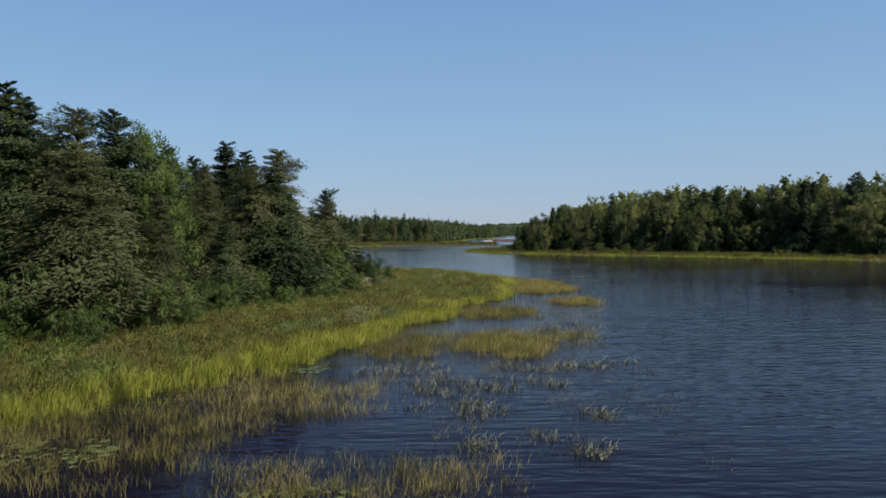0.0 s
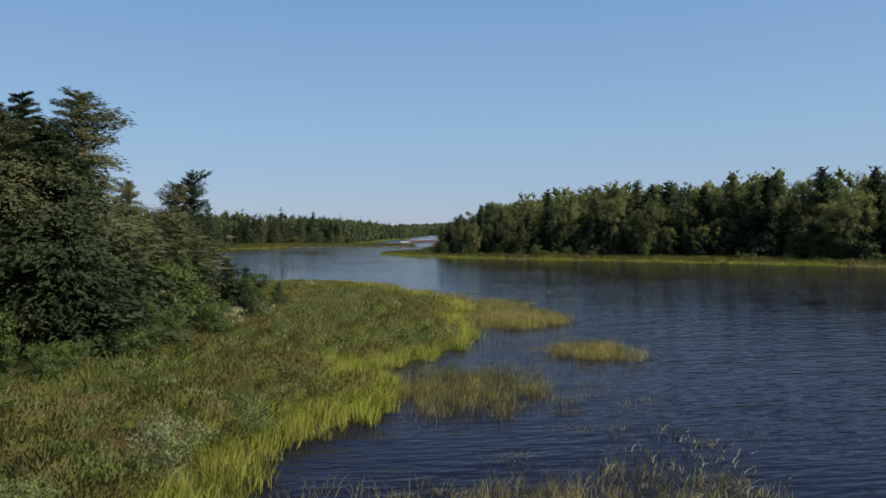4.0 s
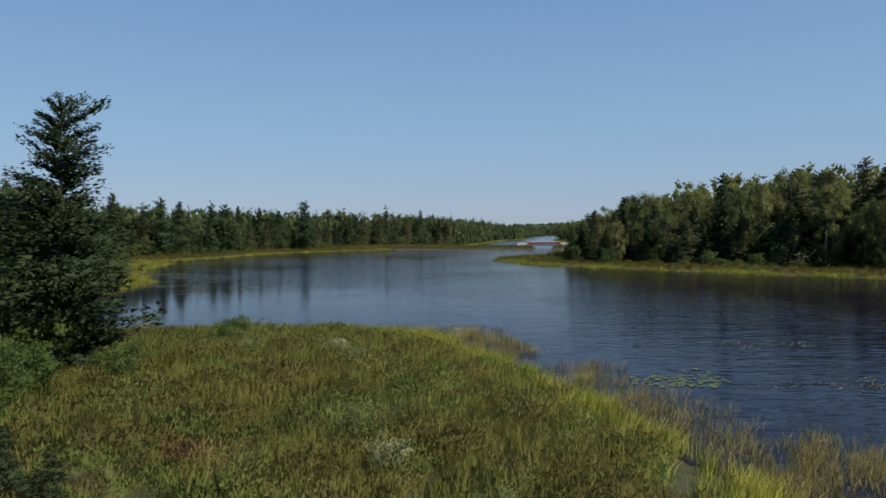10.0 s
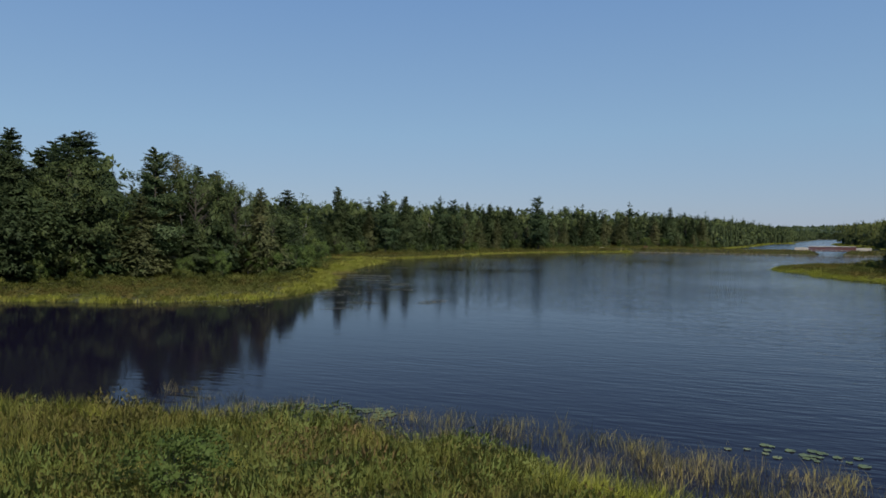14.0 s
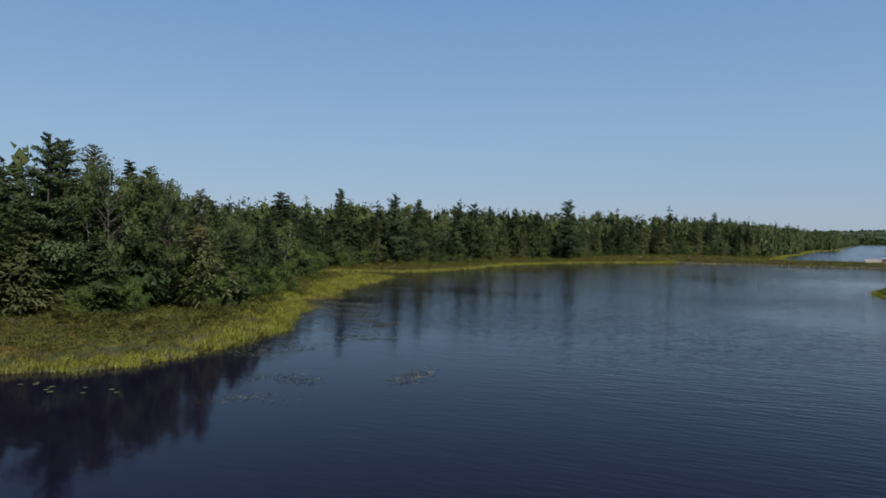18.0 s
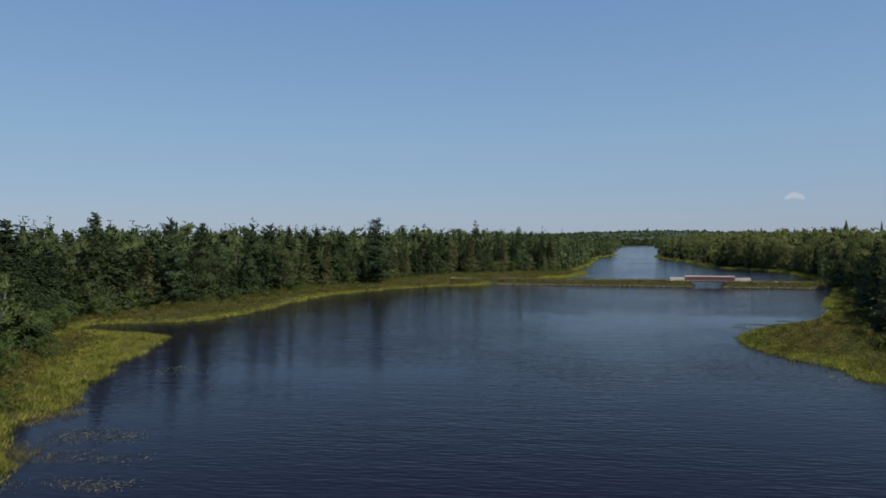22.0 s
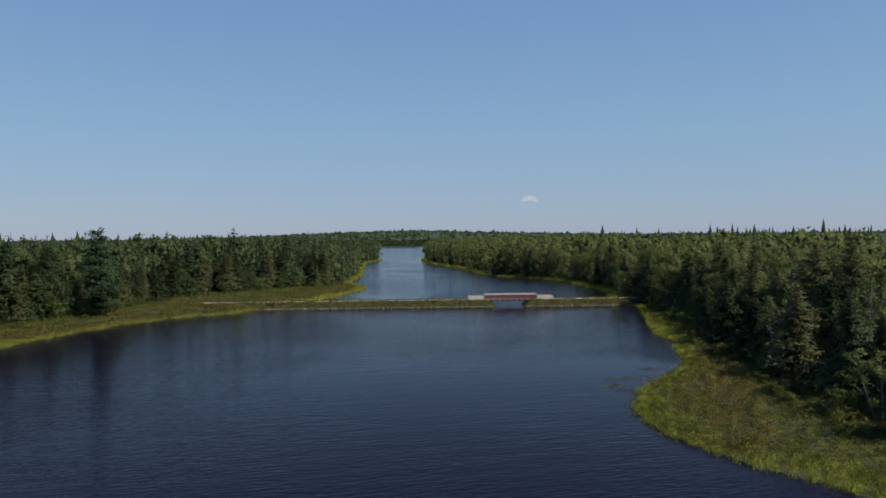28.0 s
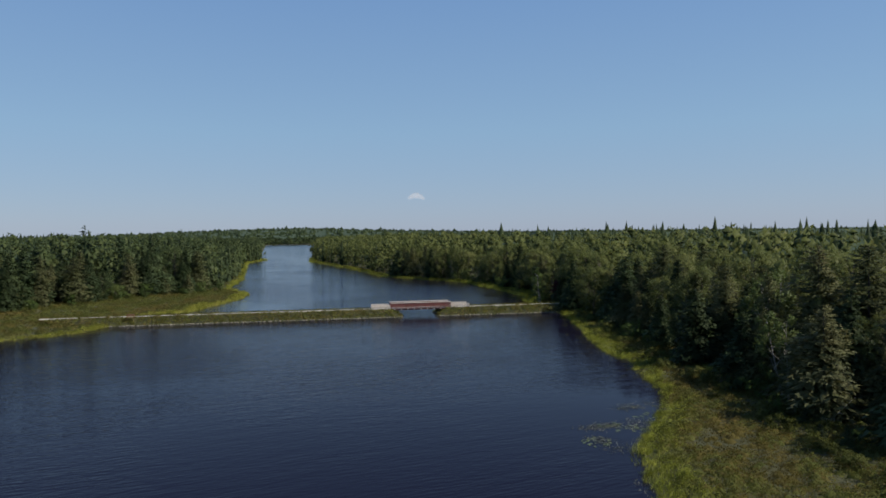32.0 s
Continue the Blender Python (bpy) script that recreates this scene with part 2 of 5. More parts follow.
M_SEDGE = leaf_material("sedge_blades", (0.2, 0.235, 0.03), (0.335, 0.365, 0.052), (0.43, 0.395, 0.088), 0.38, 0.5, 0.4)
M_REED = leaf_material("reed_blades", (0.19, 0.175, 0.05), (0.32, 0.28, 0.085), (0.43, 0.35, 0.14), 0.35, 0.5, 0.4)
M_LILY = leaf_material("lily_leaves", (0.062, 0.085, 0.028), (0.115, 0.145, 0.052), (0.19, 0.19, 0.08), 0.1, 0.3)
M_WEED = leaf_material("weed_blades", (0.2, 0.205, 0.125), (0.32, 0.325, 0.22), (0.43, 0.42, 0.31), 0.25, 0.5, 0.4)
M_MAPLE = leaf_material("maple_leaves", (0.06, 0.077, 0.024), (0.134, 0.155, 0.046), (0.205, 0.205, 0.07), 0.42, 0.5)
M_BANK = leaf_material("bank_heath_leaves", (0.062, 0.055, 0.014), (0.122, 0.102, 0.026), (0.18, 0.138, 0.042), 0.35, 0.6, 0.3)
M_LOW = leaf_material("bank_shrub_leaves", (0.05, 0.06, 0.013), (0.098, 0.11, 0.025), (0.152, 0.15, 0.038), 0.35, 0.6, 0.3)
M_CANOPY = leaf_material("canopy_leaves", (0.031, 0.047, 0.017), (0.068, 0.092, 0.032), (0.11, 0.13, 0.046), 0.3, 0.5)
M_RED = leaf_material("red_leaves", (0.035, 0.014, 0.012), (0.075, 0.028, 0.022), (0.11, 0.05, 0.03), 0.25)
M_BARK = rough_material("bark", [(0.2, (0.035, 0.028, 0.022)), (0.8, (0.110, 0.092, 0.075))], 3.0, 25.0)
M_BIRCH = rough_material("birch_bark", [(0.2, (0.14, 0.13, 0.11)), (0.8, (0.34, 0.32, 0.28))], 3.0, 25.0)
M_DEAD = rough_material("dead_wood", [(0.2, (0.16, 0.14, 0.12)), (0.8, (0.38, 0.35, 0.31))], 3.0, 25.0)
M_SILVER = rough_material("silver_wood", [(0.2, (0.40, 0.38, 0.35)), (0.8, (0.62, 0.60, 0.56))], 3.0, 25.0)
M_GRAVEL = rough_material("trail_gravel", [(0.2, (0.29, 0.27, 0.21)), (0.8, (0.50, 0.46, 0.38))], 0.8, 8.0)
M_STONE = rough_material("shore_stone", [(0.2, (0.15, 0.14, 0.10)), (0.8, (0.34, 0.31, 0.24))], 1.5, 10.0)
M_RED_WOOD = rough_material("red_brown_timber", [(0.2, (0.16, 0.054, 0.042)), (0.8, (0.29, 0.105, 0.085))], 1.5, 14.0)
M_PALE_WOOD = rough_material("pale_timber", [(0.2, (0.56, 0.48, 0.39)), (0.8, (0.80, 0.71, 0.60))], 1.5, 14.0)
M_OLD_WOOD = rough_material("old_timber", [(0.2, (0.16, 0.14, 0.12)), (0.8, (0.32, 0.29, 0.26))], 1.5, 14.0)
M_DARK_WOOD = rough_material("dark_timber", [(0.2, (0.03, 0.026, 0.02)), (0.8, (0.08, 0.07, 0.055))], 1.5, 14.0)
M_BROWN_WOOD = rough_material("brown_timber", [(0.2, (0.14, 0.07, 0.035)), (0.8, (0.24, 0.13, 0.07))], 1.5, 14.0)


def cloud_material():
    m, nt = material("cloud_glow")
    # even glow stands in for sunlight on the cloud
    d = nt.nodes.new("ShaderNodeEmission")
    d.inputs["Color"].default_value = (0.56, 0.60, 0.67, 1)
    t = nt.nodes.new("ShaderNodeBsdfTransparent")
    geo = nt.nodes.new("ShaderNodeNewGeometry")
    n = noise_node(nt, geo.outputs["Position"], 0.03, 4.0)
    r = nt.nodes.new("ShaderNodeMapRange")
    r.inputs["From Min"].default_value, r.inputs["From Max"].default_value = 0.35, 0.75
    r.inputs["To Min"].default_value, r.inputs["To Max"].default_value = 0.66, 0.95
    nt.links.new(n.outputs["Fac"], r.inputs["Value"])
    blend = nt.nodes.new("ShaderNodeMixShader")
    nt.links.new(r.outputs[0], blend.inputs[0])
    nt.links.new(d.outputs[0], blend.inputs[1])
    nt.links.new(t.outputs[0], blend.inputs[2])
    out = nt.nodes.new("ShaderNodeOutputMaterial")
    nt.links.new(blend.outputs[0], out.inputs[0])
    return m


M_CLOUD = cloud_material()
M_GROUND = rough_material("peat_and_moss", [(0.2, (0.022, 0.022, 0.008)), (0.5, (0.044, 0.046, 0.013)), (0.9, (0.072, 0.066, 0.020))], 0.25, 3.0, 0.9, 0.8, 0.0, 0.2)

# ---- mesh helpers ----


def mesh_of(name, verts, faces, mat, smooth=False, normals=None):
    """A mesh from arrays: verts n x 3, faces m x 3 or m x 4; normals: soft shading for foliage."""
    verts, faces = np.asarray(verts, np.float32), np.asarray(faces, np.int32)
    me = bpy.data.meshes.new(name)
    k = faces.shape[1]
    me.vertices.add(len(verts))
    me.vertices.foreach_set("co", verts.ravel())
    me.loops.add(faces.size)
    me.loops.foreach_set("vertex_index", faces.ravel())
    me.polygons.add(len(faces))
    me.polygons.foreach_set("loop_start", np.arange(0, faces.size, k, dtype=np.int32))
    if smooth or normals is not None:
        me.polygons.foreach_set("use_smooth", np.ones(len(faces), bool))
    me.materials.append(mat)
    me.update(calc_edges=True)
    if normals is not None:
        me.normals_split_custom_set_from_vertices(np.asarray(normals, np.float32))
    return me


def thing(name, label, category, group="", kind="", at=(0, 0, 0)):
    ob = new(name)
    ob.location = at
    ob.empty_display_size = 0.3
    return tagged(ob, label, category, group, kind)


def part(name, data, parent, label=""):
    ob = new(name, data)
    ob.parent = parent
    return tagged(ob, label)


class Soup:
    """Triangles gathered from many small pieces, with soft normals where the pieces have them."""

    def __init__(self):
        self.v, self.f, self.s, self.n = [], [], [], 0

    def add(self, v, f, soft=None):
        v, f = np.asarray(v, float).reshape(-1, 3), np.asarray(f, int).reshape(-1, 3)
        self.v.append(v)
        self.f.append(f + self.n)
        if soft is not None:
            self.s.append(np.asarray(soft, float).reshape(-1, 3))
        self.n += len(v)

    def arrays(self):
        return np.concatenate(self.v), np.concatenate(self.f), (np.concatenate(self.s) if self.s else None)

    def mesh(self, name, mat):
        v, f, soft = self.arrays()
        return mesh_of(name, v, f, mat, False, soft)


def tube(path, radii, sides=6):
    """Vertices and triangles of a tapered tube along a path."""
    path, v, f = np.asarray(path, float), [], []
    for i, (p, r) in enumerate(zip(path, radii)):
        d = path[min(i + 1, len(path) - 1)] - path[max(i - 1, 0)]
        d = d / (np.linalg.norm(d) + 1e-9)
        a = np.cross(d, (0.3, 0.9, 0.2))
        a = a / (np.linalg.norm(a) + 1e-9)
        b = np.cross(d, a)
        for k in range(sides):
            w = 2 * math.pi * k / sides
            v.append(p + r * (math.cos(w) * a + math.sin(w) * b))
    for i in range(len(path) - 1):
        for k in range(sides):
            a0, a1 = i * sides + k, i * sides + (k + 1) % sides
            f += [(a0, a1, a1 + sides), (a0, a1 + sides, a0 + sides)]
    return np.array(v), np.array(f)


def unit(a):
    return a / (np.linalg.norm(a, axis=1, keepdims=True) + 1e-9)


def blades(rng, centre, way, length, width, droop=0.0, out=None, share=0.7):
    """Pointed flat triangles: one from each centre along way, its breadth across; out: the side of the plant that each one faces."""
    n = len(centre)
    side = unit(np.cross(way, rng.normal(size=(n, 3))))
    tip = centre + way * length[:, None]
    tip[:, 2] -= droop * length
    a, b = centre - side * width[:, None], centre + side * width[:, None]
    flat = unit(np.cross(b - a, tip - a))
    if out is None:
        out = np.tile([[0.0, 0.0, 1.0]], (n, 1))
    out = unit(out)
    turn = (flat * out).sum(1) < 0
    a[turn], b[turn] = b[turn].copy(), a[turn].copy()
    flat[turn] *= -1
    soft = unit(share * out + (1 - share) * flat)
    v = np.stack([a, b, tip], 1).reshape(-1, 3)
    return v, np.arange(3 * n).reshape(-1, 3), np.repeat(soft, 3, 0)


def stamp(shape, at, turn, size, high):
    """Copies of one small mesh: n places, turns about z, sizes across and upwards."""
    v, f, soft = shape
    c, s = np.cos(turn)[:, None], np.sin(turn)[:, None]
    x, y = v[None, :, 0] * c - v[None, :, 1] * s, v[None, :, 0] * s + v[None, :, 1] * c
    z = v[None, :, 2] * high[:, None]
    w = np.stack([x * size[:, None] + at[:, None, 0], y * size[:, None] + at[:, None, 1], z + at[:, None, 2]], 2).reshape(-1, 3)
    g = (f[None] + (np.arange(len(at)) * len(v))[:, None, None]).reshape(-1, 3)
    if soft is None:
        return w, g, None
    nx, ny = soft[None, :, 0] * c - soft[None, :, 1] * s, soft[None, :, 0] * s + soft[None, :, 1] * c
    return w, g, np.stack([nx, ny, np.broadcast_to(soft[None, :, 2], nx.shape)], 2).reshape(-1, 3)


# ---- the plan: banks of the lake ----
WEST_A = [(-60, -300), (-45, -60), (-30, -10), (-22, 15), (-17.5, 24), (-13.5, 29), (-10.8, 32), (-9, 35.5), (-7.4, 39.5), (-5.4, 42.5), (-3.3, 46.5),
          (-2.9, 52), (-0.6, 54.6), (0.8, 57), (1, 60), (0, 64), (3, 66.5), (5, 70), (6.5, 74), (7.3, 82), (8.3, 90), (8.3, 95),
          (6.6, 100), (4.8, 104.5), (3.2, 110), (0.4, 116.5), (-3, 120.8), (-8, 124), (-15, 124.2), (-24, 122.8), (-31, 119.5), (-45, 113), (-62, 110),
          (-82, 116), (-90, 128), (-84, 143), (-66, 151), (-54, 154), (-47, 159.5), (-45.5, 166), (-46, 174), (-48, 180)]
WEST_B = [(-52, 187), (-58, 197), (-65, 207), (-64, 213), (-68, 221), (-73, 237), (-78, 256), (-83, 259.5), (-99, 264), (-100, 272), (-85.5, 277), (-79.5, 290), (-80, 312), (-77, 339),
          (-72, 350), (-64, 364), (-54, 374), (-40, 381), (-36, 390), (-38, 400), (-20, 410), (-4, 440), (1, 458), (-2, 490),
          (8, 540), (31, 723), (52, 779), (62, 900), (150, 1500), (200, 1590), (330, 1640), (330, 6000), (-6000, 6000), (-6000, -300)]
EAST = [(62, 364), (52, 340), (43.5, 322), (37, 304), (32, 294), (28, 286), (20, 278), (11.3, 270.5), (7.6, 262), (7, 255),
        (8, 245), (12, 238), (13, 228), (22, 214), (41, 191), (60, 170), (76, 151), (90, 130), (110, 90), (125, 40),
        (140, -60), (200, -300), (6000, -300), (6000, 6000), (260, 6000), (240, 1500), (90, 800), (73, 720), (72, 600), (67, 521),
        (84, 473), (76, 408), (68, 393), (66, 380)]
# edges of the woods
WOOD_POINT = [(-27, 41), (-21, 43), (-19, 51), (-15, 64), (-11.5, 74), (-10, 80), (-13, 86), (-18, 92), (-26, 99), (-40, 103),
              (-70, 103), (-140, 108), (-160, -60), (-70, -60), (-46, 10), (-34, 34)]
WOOD_WEST = [(-300, 112), (-150, 120), (-98, 148), (-76, 165), (-66, 176), (-61, 190), (-71, 210), (-80, 226), (-92, 245), (-108, 275),
             (-104, 290), (-96, 310), (-92, 340), (-88, 362), (-78, 378), (-71, 395), (-57, 424), (-33, 449), (-17, 460), (-6, 486),
             (5, 542), (28.5, 725), (49.5, 780), (58, 900), (145, 1500), (-500, 1500)]
WOOD_EAST = [(71, 388), (61, 344), (52.5, 321), (41.5, 294), (32.5, 270), (25.5, 251), (22.5, 237), (27, 222), (43, 208), (63, 188),
             (81, 166), (96, 141), (119, 90), (135, 40), (152, -60), (600, -60), (600, 1500), (250, 1500), (93, 800), (76, 720),
             (75, 600), (70.5, 521), (87.5, 473), (80.5, 411)]


def inside_by(poly, p):
    """Signed distance to a polygon's edge for n points: inside is plus."""
    a = np.array(poly, float)
    b = np.roll(a, -1, 0)
    best = np.full(len(p), 1e9)
    odd = np.zeros(len(p), bool)
    for (ax, ay), (bx, by) in zip(a, b):
        dx, dy = bx - ax, by - ay
        t = np.clip(((p[:, 0] - ax) * dx + (p[:, 1] - ay) * dy) / (dx * dx + dy * dy), 0, 1)
        best = np.minimum(best, (p[:, 0] - ax - t * dx) ** 2 + (p[:, 1] - ay - t * dy) ** 2)
        if ay != by:
            cross = (p[:, 1] < ay) != (p[:, 1] < by)
            odd ^= cross & (p[:, 0] < ax + (p[:, 1] - ay) / (by - ay) * dx)
    return np.where(odd, 1, -1) * np.sqrt(best)


def wobble(p, size, seed=0.0):
    """Smooth uneven values of about -1 to 1 by place."""
    x, y = p[:, 0] / size, p[:, 1] / size
    return (np.sin(x * 1.7 + seed) * np.cos(y * 1.3 - seed) + 0.6 * np.sin(x * 3.9 - y * 2.1 + 2 * seed)
            + 0.4 * np.cos(x * 7.3 + y * 6.1 + seed) + 0.25 * np.sin(x * 13.7 - y * 15.1)) / 1.6


def inland(p):
    """Metres from the water's edge, on land plus."""
    d = np.maximum(inside_by(WEST_A + WEST_B, p), inside_by(EAST, p))
    return d + 0.7 * wobble(p, 5.0, 1.0) * np.clip(1.5 - np.abs(d) / 8, 0, 1)


def height(p, d=None):
    """Height of the ground."""
    d = inland(p) if d is None else d
    low = np.clip(d * 0.25, -1.5, 0)
    bank = 0.35 * np.clip(d / 3.0, 0, 1) + 0.045 * np.clip(d - 8, 0, 60)
    return np.where(d < 0, low, bank + 0.12 * wobble(p, 2.2) * np.clip(d / 3, 0, 1)) - 0.02


def lines(stops):
    return np.concatenate([np.arange(a, b, s) for a, b, s in stops])


def build_ground():
    xs = lines([(-6000, -500, 500), (-500, -120, 20), (-120, -40, 2.5), (-40, 20, 0.7), (20, 130, 2.5), (130, 500, 20), (500, 6001, 500)])
    ys = lines([(-300, 0, 20), (0, 130, 0.8), (130, 480, 2.5), (480, 1500, 20), (1500, 6001, 300)])
    gx, gy = np.meshgrid(xs, ys)
    p = np.stack([gx.ravel(), gy.ravel()], 1)
    v = np.column_stack([p, height(p)])
    i = np.arange(len(xs) * len(ys)).reshape(len(ys), len(xs))
    f = np.stack([i[:-1, :-1], i[:-1, 1:], i[1:, 1:], i[1:, :-1]], 2).reshape(-1, 4)
    tagged(new("ground", mesh_of("ground", v, f, M_GROUND, True)), "dark peaty ground with moss on the lake banks", "ground", kind="structure")
    v = [(-6000, -300, 0), (6000, -300, 0), (6000, 6000, 0), (-6000, 6000, 0)]
    tagged(new("water", mesh_of("water", v, [(0, 1, 2, 3)], M_WATER)), "dark blue rippled lake water with sky reflections", "water", kind="structure")


build_ground()

# ---- trees ----


LUMP = (np.array([(1, 0, 0), (-1, 0, 0), (0, 1, 0), (0, -1, 0), (0, 0, 1), (0, 0, -1)], float),
        np.array([(0, 2, 4), (2, 1, 4), (1, 3, 4), (3, 0, 4), (2, 0, 5), (1, 2, 5), (3, 1, 5), (0, 3, 5)]))


def conifer(seed, high, reach, whorls, per, twigs, lift, droop, bare=0.08, width=0.16, top=0.9, spray=0.6, pad=0.0):
    """Trunk and needle sprays of a conifer. lift: rise of the branches; droop: how far their ends hang."""
    rng = np.random.default_rng(seed)
    bend = rng.normal(0, 0.012, 2) * high
    trunk = Soup()
    steps = np.linspace(0, 1, 7)
    trunk.add(*tube([(bend[0] * s * s, bend[1] * s * s, high * s) for s in steps], 0.012 * high * (1 - 0.93 * steps) + 0.012, 7))
    crown = Soup()
    branches = whorls * per
    gap = rng.uniform(0, 6.28, 3)
    # the dense heart of the crown
    levels, v, soft = np.linspace(bare, 0.86, 6), [], []
    for s in levels:
        for k in range(6):
            a = 2 * math.pi * k / 6 + 3 * s
            r = 0.3 * reach * (1 - s) ** top * rng.uniform(0.6, 1.3)
            v.append((bend[0] * s * s + r * math.cos(a), bend[1] * s * s + r * math.sin(a), high * s))
            soft.append((math.cos(a), math.sin(a), 0.3))
    f = []
    for i in range(5):
        for k in range(6):
            a0, a1 = 6 * i + k, 6 * i + (k + 1) % 6
            f += [(a0, a1, a1 + 6), (a0, a1 + 6, a0 + 6)]
    if pad > 0.12:
        crown.add(v, f, unit(np.array(soft)))
    for w in range(branches):
        s = bare + (0.985 - bare) * (w + rng.uniform(-3, 3)) / branches
        s = min(max(s, bare), 0.985)
        a = w * 2.39996 + rng.uniform(-0.5, 0.5)
        grow = (1 - s) ** top * (0.6 + 0.4 * min(1, (s - bare) * 5 + 0.3))
        grow *= 1 + 0.3 * math.sin(a + gap[0] + 7 * s) + 0.22 * math.sin(2 * a + gap[1] - 12 * s)
        far = reach * grow * rng.uniform(0.5, 1.25) + 0.017 * high
        rise = lift + 0.7 * s ** 4 + rng.normal(0, 0.13)
        base = np.array([bend[0] * s * s, bend[1] * s * s, high * s])
        out = np.array([math.cos(a), math.sin(a), 0])
        across = np.array([-out[1], out[0], 0])
        # the flat spray of twigs that the branch carries
        half, lie = far * pad * rng.uniform(0.7, 1.3), rng.normal(0, 0.05)
        mid = base + out * (far * 0.55) + (0, 0, far * (rise * 0.55 - droop * 0.3))
        end = base + out * (far * 0.9) + (0, 0, far * (rise * 0.9 - droop * 0.81))
        if pad:
            crown.add([base, mid - across * half - (0, 0, half * (0.3 + lie)), end, mid + across * half - (0, 0, half * (0.3 - lie)), mid],
                      [(0, 1, 4), (1, 2, 4), (2, 3, 4), (3, 0, 4)], unit(np.tile(0.9 * out + (0, 0, 0.5), (5, 1)) + 0.35 * np.array([0 * out, -across, out, across, 0 * out])))
        u = rng.uniform(0.02, 1.0, twigs) ** 0.9
        c = base + out * (far * u)[:, None]
        c += across * (np.clip(rng.normal(0, 0.24, twigs), -0.42, 0.42) * far * u)[:, None]
        c[:, 2] += far * (rise * u - droop * u * u) + np.clip(rng.normal(0, 0.08, twigs), -0.16, 0.16) * far
        swing = rng.normal(0, 0.7, twigs)
        way = out * np.cos(swing)[:, None] + across * np.sin(swing)[:, None]
        way[:, 2] += rng.normal(rise - 2 * droop * u, 0.22)
        way /= np.linalg.norm(way, axis=1, keepdims=True)
        ln = spray * (far * rng.uniform(0.22, 0.42, twigs) * (1.1 - 0.4 * u) + 0.05 * high * (1.2 - 0.6 * s))
        crown.add(*blades(rng, c, way, ln, ln * rng.uniform(0.6, 1.3, twigs) * width * 1.7, 0.12, out + (0, 0, 0.85) + 0.2 * rng.normal(size=(twigs, 3)), 0.82))
        if w % 7 == 0 and far > 0.8:
            trunk.add(*tube([base, base + out * far * 0.45 + (0, 0, far * (rise * 0.45 - droop * 0.2)), base + out * far * 0.85 + (0, 0, far * (rise - droop) * 0.85)], [0.035, 0.022, 0.008], 3))
    n = 14
    tip = np.column_stack([np.full(n, bend[0]), np.full(n, bend[1]), high * rng.uniform(0.91, 0.99, n)])
    way = np.column_stack([rng.normal(0, 0.18, n), rng.normal(0, 0.18, n), np.ones(n)])
    crown.add(*blades(rng, tip, way, np.full(n, 0.022 * high), np.full(n, 0.005 * high), 0.0, way * (1, 1, 0.6)))
    return trunk, crown


def broadleaf(seed, high, reach, lobes, leaves, leaf, low=0.22, stems=1, lean=0.0, peak=1.0, mass=0.2, plume=0.9, up=0.2):
    """Trunks, limbs and leaf clumps of a broadleaved tree or shrub."""
    rng = np.random.default_rng(seed)
    wood, crown = Soup(), Soup()
    for g in range(stems):
        root = np.array([rng.normal(0, 0.12 * reach), rng.normal(0, 0.12 * reach), 0]) if stems > 1 else np.zeros(3)
        head = root + np.array([rng.normal(lean, 0.12) * reach, rng.normal(0, 0.12) * reach, high * 0.93])
        if stems > 1:
            head[:2] += rng.normal(0, 0.4, 2) * reach
            head[2] *= rng.uniform(0.7, 1.0)
        path = [root + (head - root) * s + np.array([0.05 * reach * math.sin(4 * s + seed), 0.05 * reach * math.cos(3 * s), 0]) * s for s in np.linspace(0, 1, 6)]
        thick = (0.012 * high + 0.01) / math.sqrt(stems)
        wood.add(*tube(path, thick * (1 - 0.9 * np.linspace(0, 1, 6)), 6))
        for k in range(lobes // stems):
            s = low + (1 - low) * (k + rng.random()) / (lobes // stems)
            base = root + (head - root) * s
            shape = math.sin(math.pi * min(1, max(0.06, (s - low * 0.6) / (1.06 - low * 0.6))) ** peak) ** 0.7
            a = rng.uniform(0, 2 * math.pi)
            far = reach * shape * rng.uniform(0.35, 1.0)
            end = base + np.array([math.cos(a) * far, math.sin(a) * far, far * rng.uniform(0.05, 0.6)])
            end[2] = min(end[2], high)
            if k % 2 == 0:
                wood.add(*tube([base - (0, 0, 0.06 * high), (base + end) / 2, end], [thick * 0.35, thick * 0.22, 0.006], 3))
            r = (mass * reach + 0.12) * rng.uniform(0.6, 1.25)
            tall_lobe = np.array([r * 0.85, r * 0.85, r * plume])
            if mass > 0.15:
                crown.add(LUMP[0] * tall_lobe * (0.36 if leaves > 40 else 0.74) * rng.uniform(0.8, 1.2, (6, 1)) + end, LUMP[1], unit(0.7 * LUMP[0] + 1.2 * (end - base) / reach + (0, 0, up)))
            skin = unit(rng.normal(size=(leaves, 3)) + (0, 0, 0.2)) * rng.uniform(0.4, 1.1, leaves)[:, None]
            c = end + skin * tall_lobe
            way = unit(0.7 * skin + (0, 0, 0.35 * plume) + 0.55 * rng.normal(size=(leaves, 3)))
            ln = leaf * rng.uniform(0.6, 1.3, leaves)
            crown.add(*blades(rng, c, way, ln, ln * 0.34, 0.0, 0.8 * (c - end) / r + 1.1 * (end - base) / reach + (0, 0, up) + 0.2 * rng.normal(size=(leaves, 3)), 0.66))
    return wood, crown


TREES = {}


def template(kind, name, label, category, wood, crown, bark, leaf):
    TREES.setdefault(kind, []).append((name, label, category, wood.mesh("trunk", bark), crown.mesh("crown", leaf)))


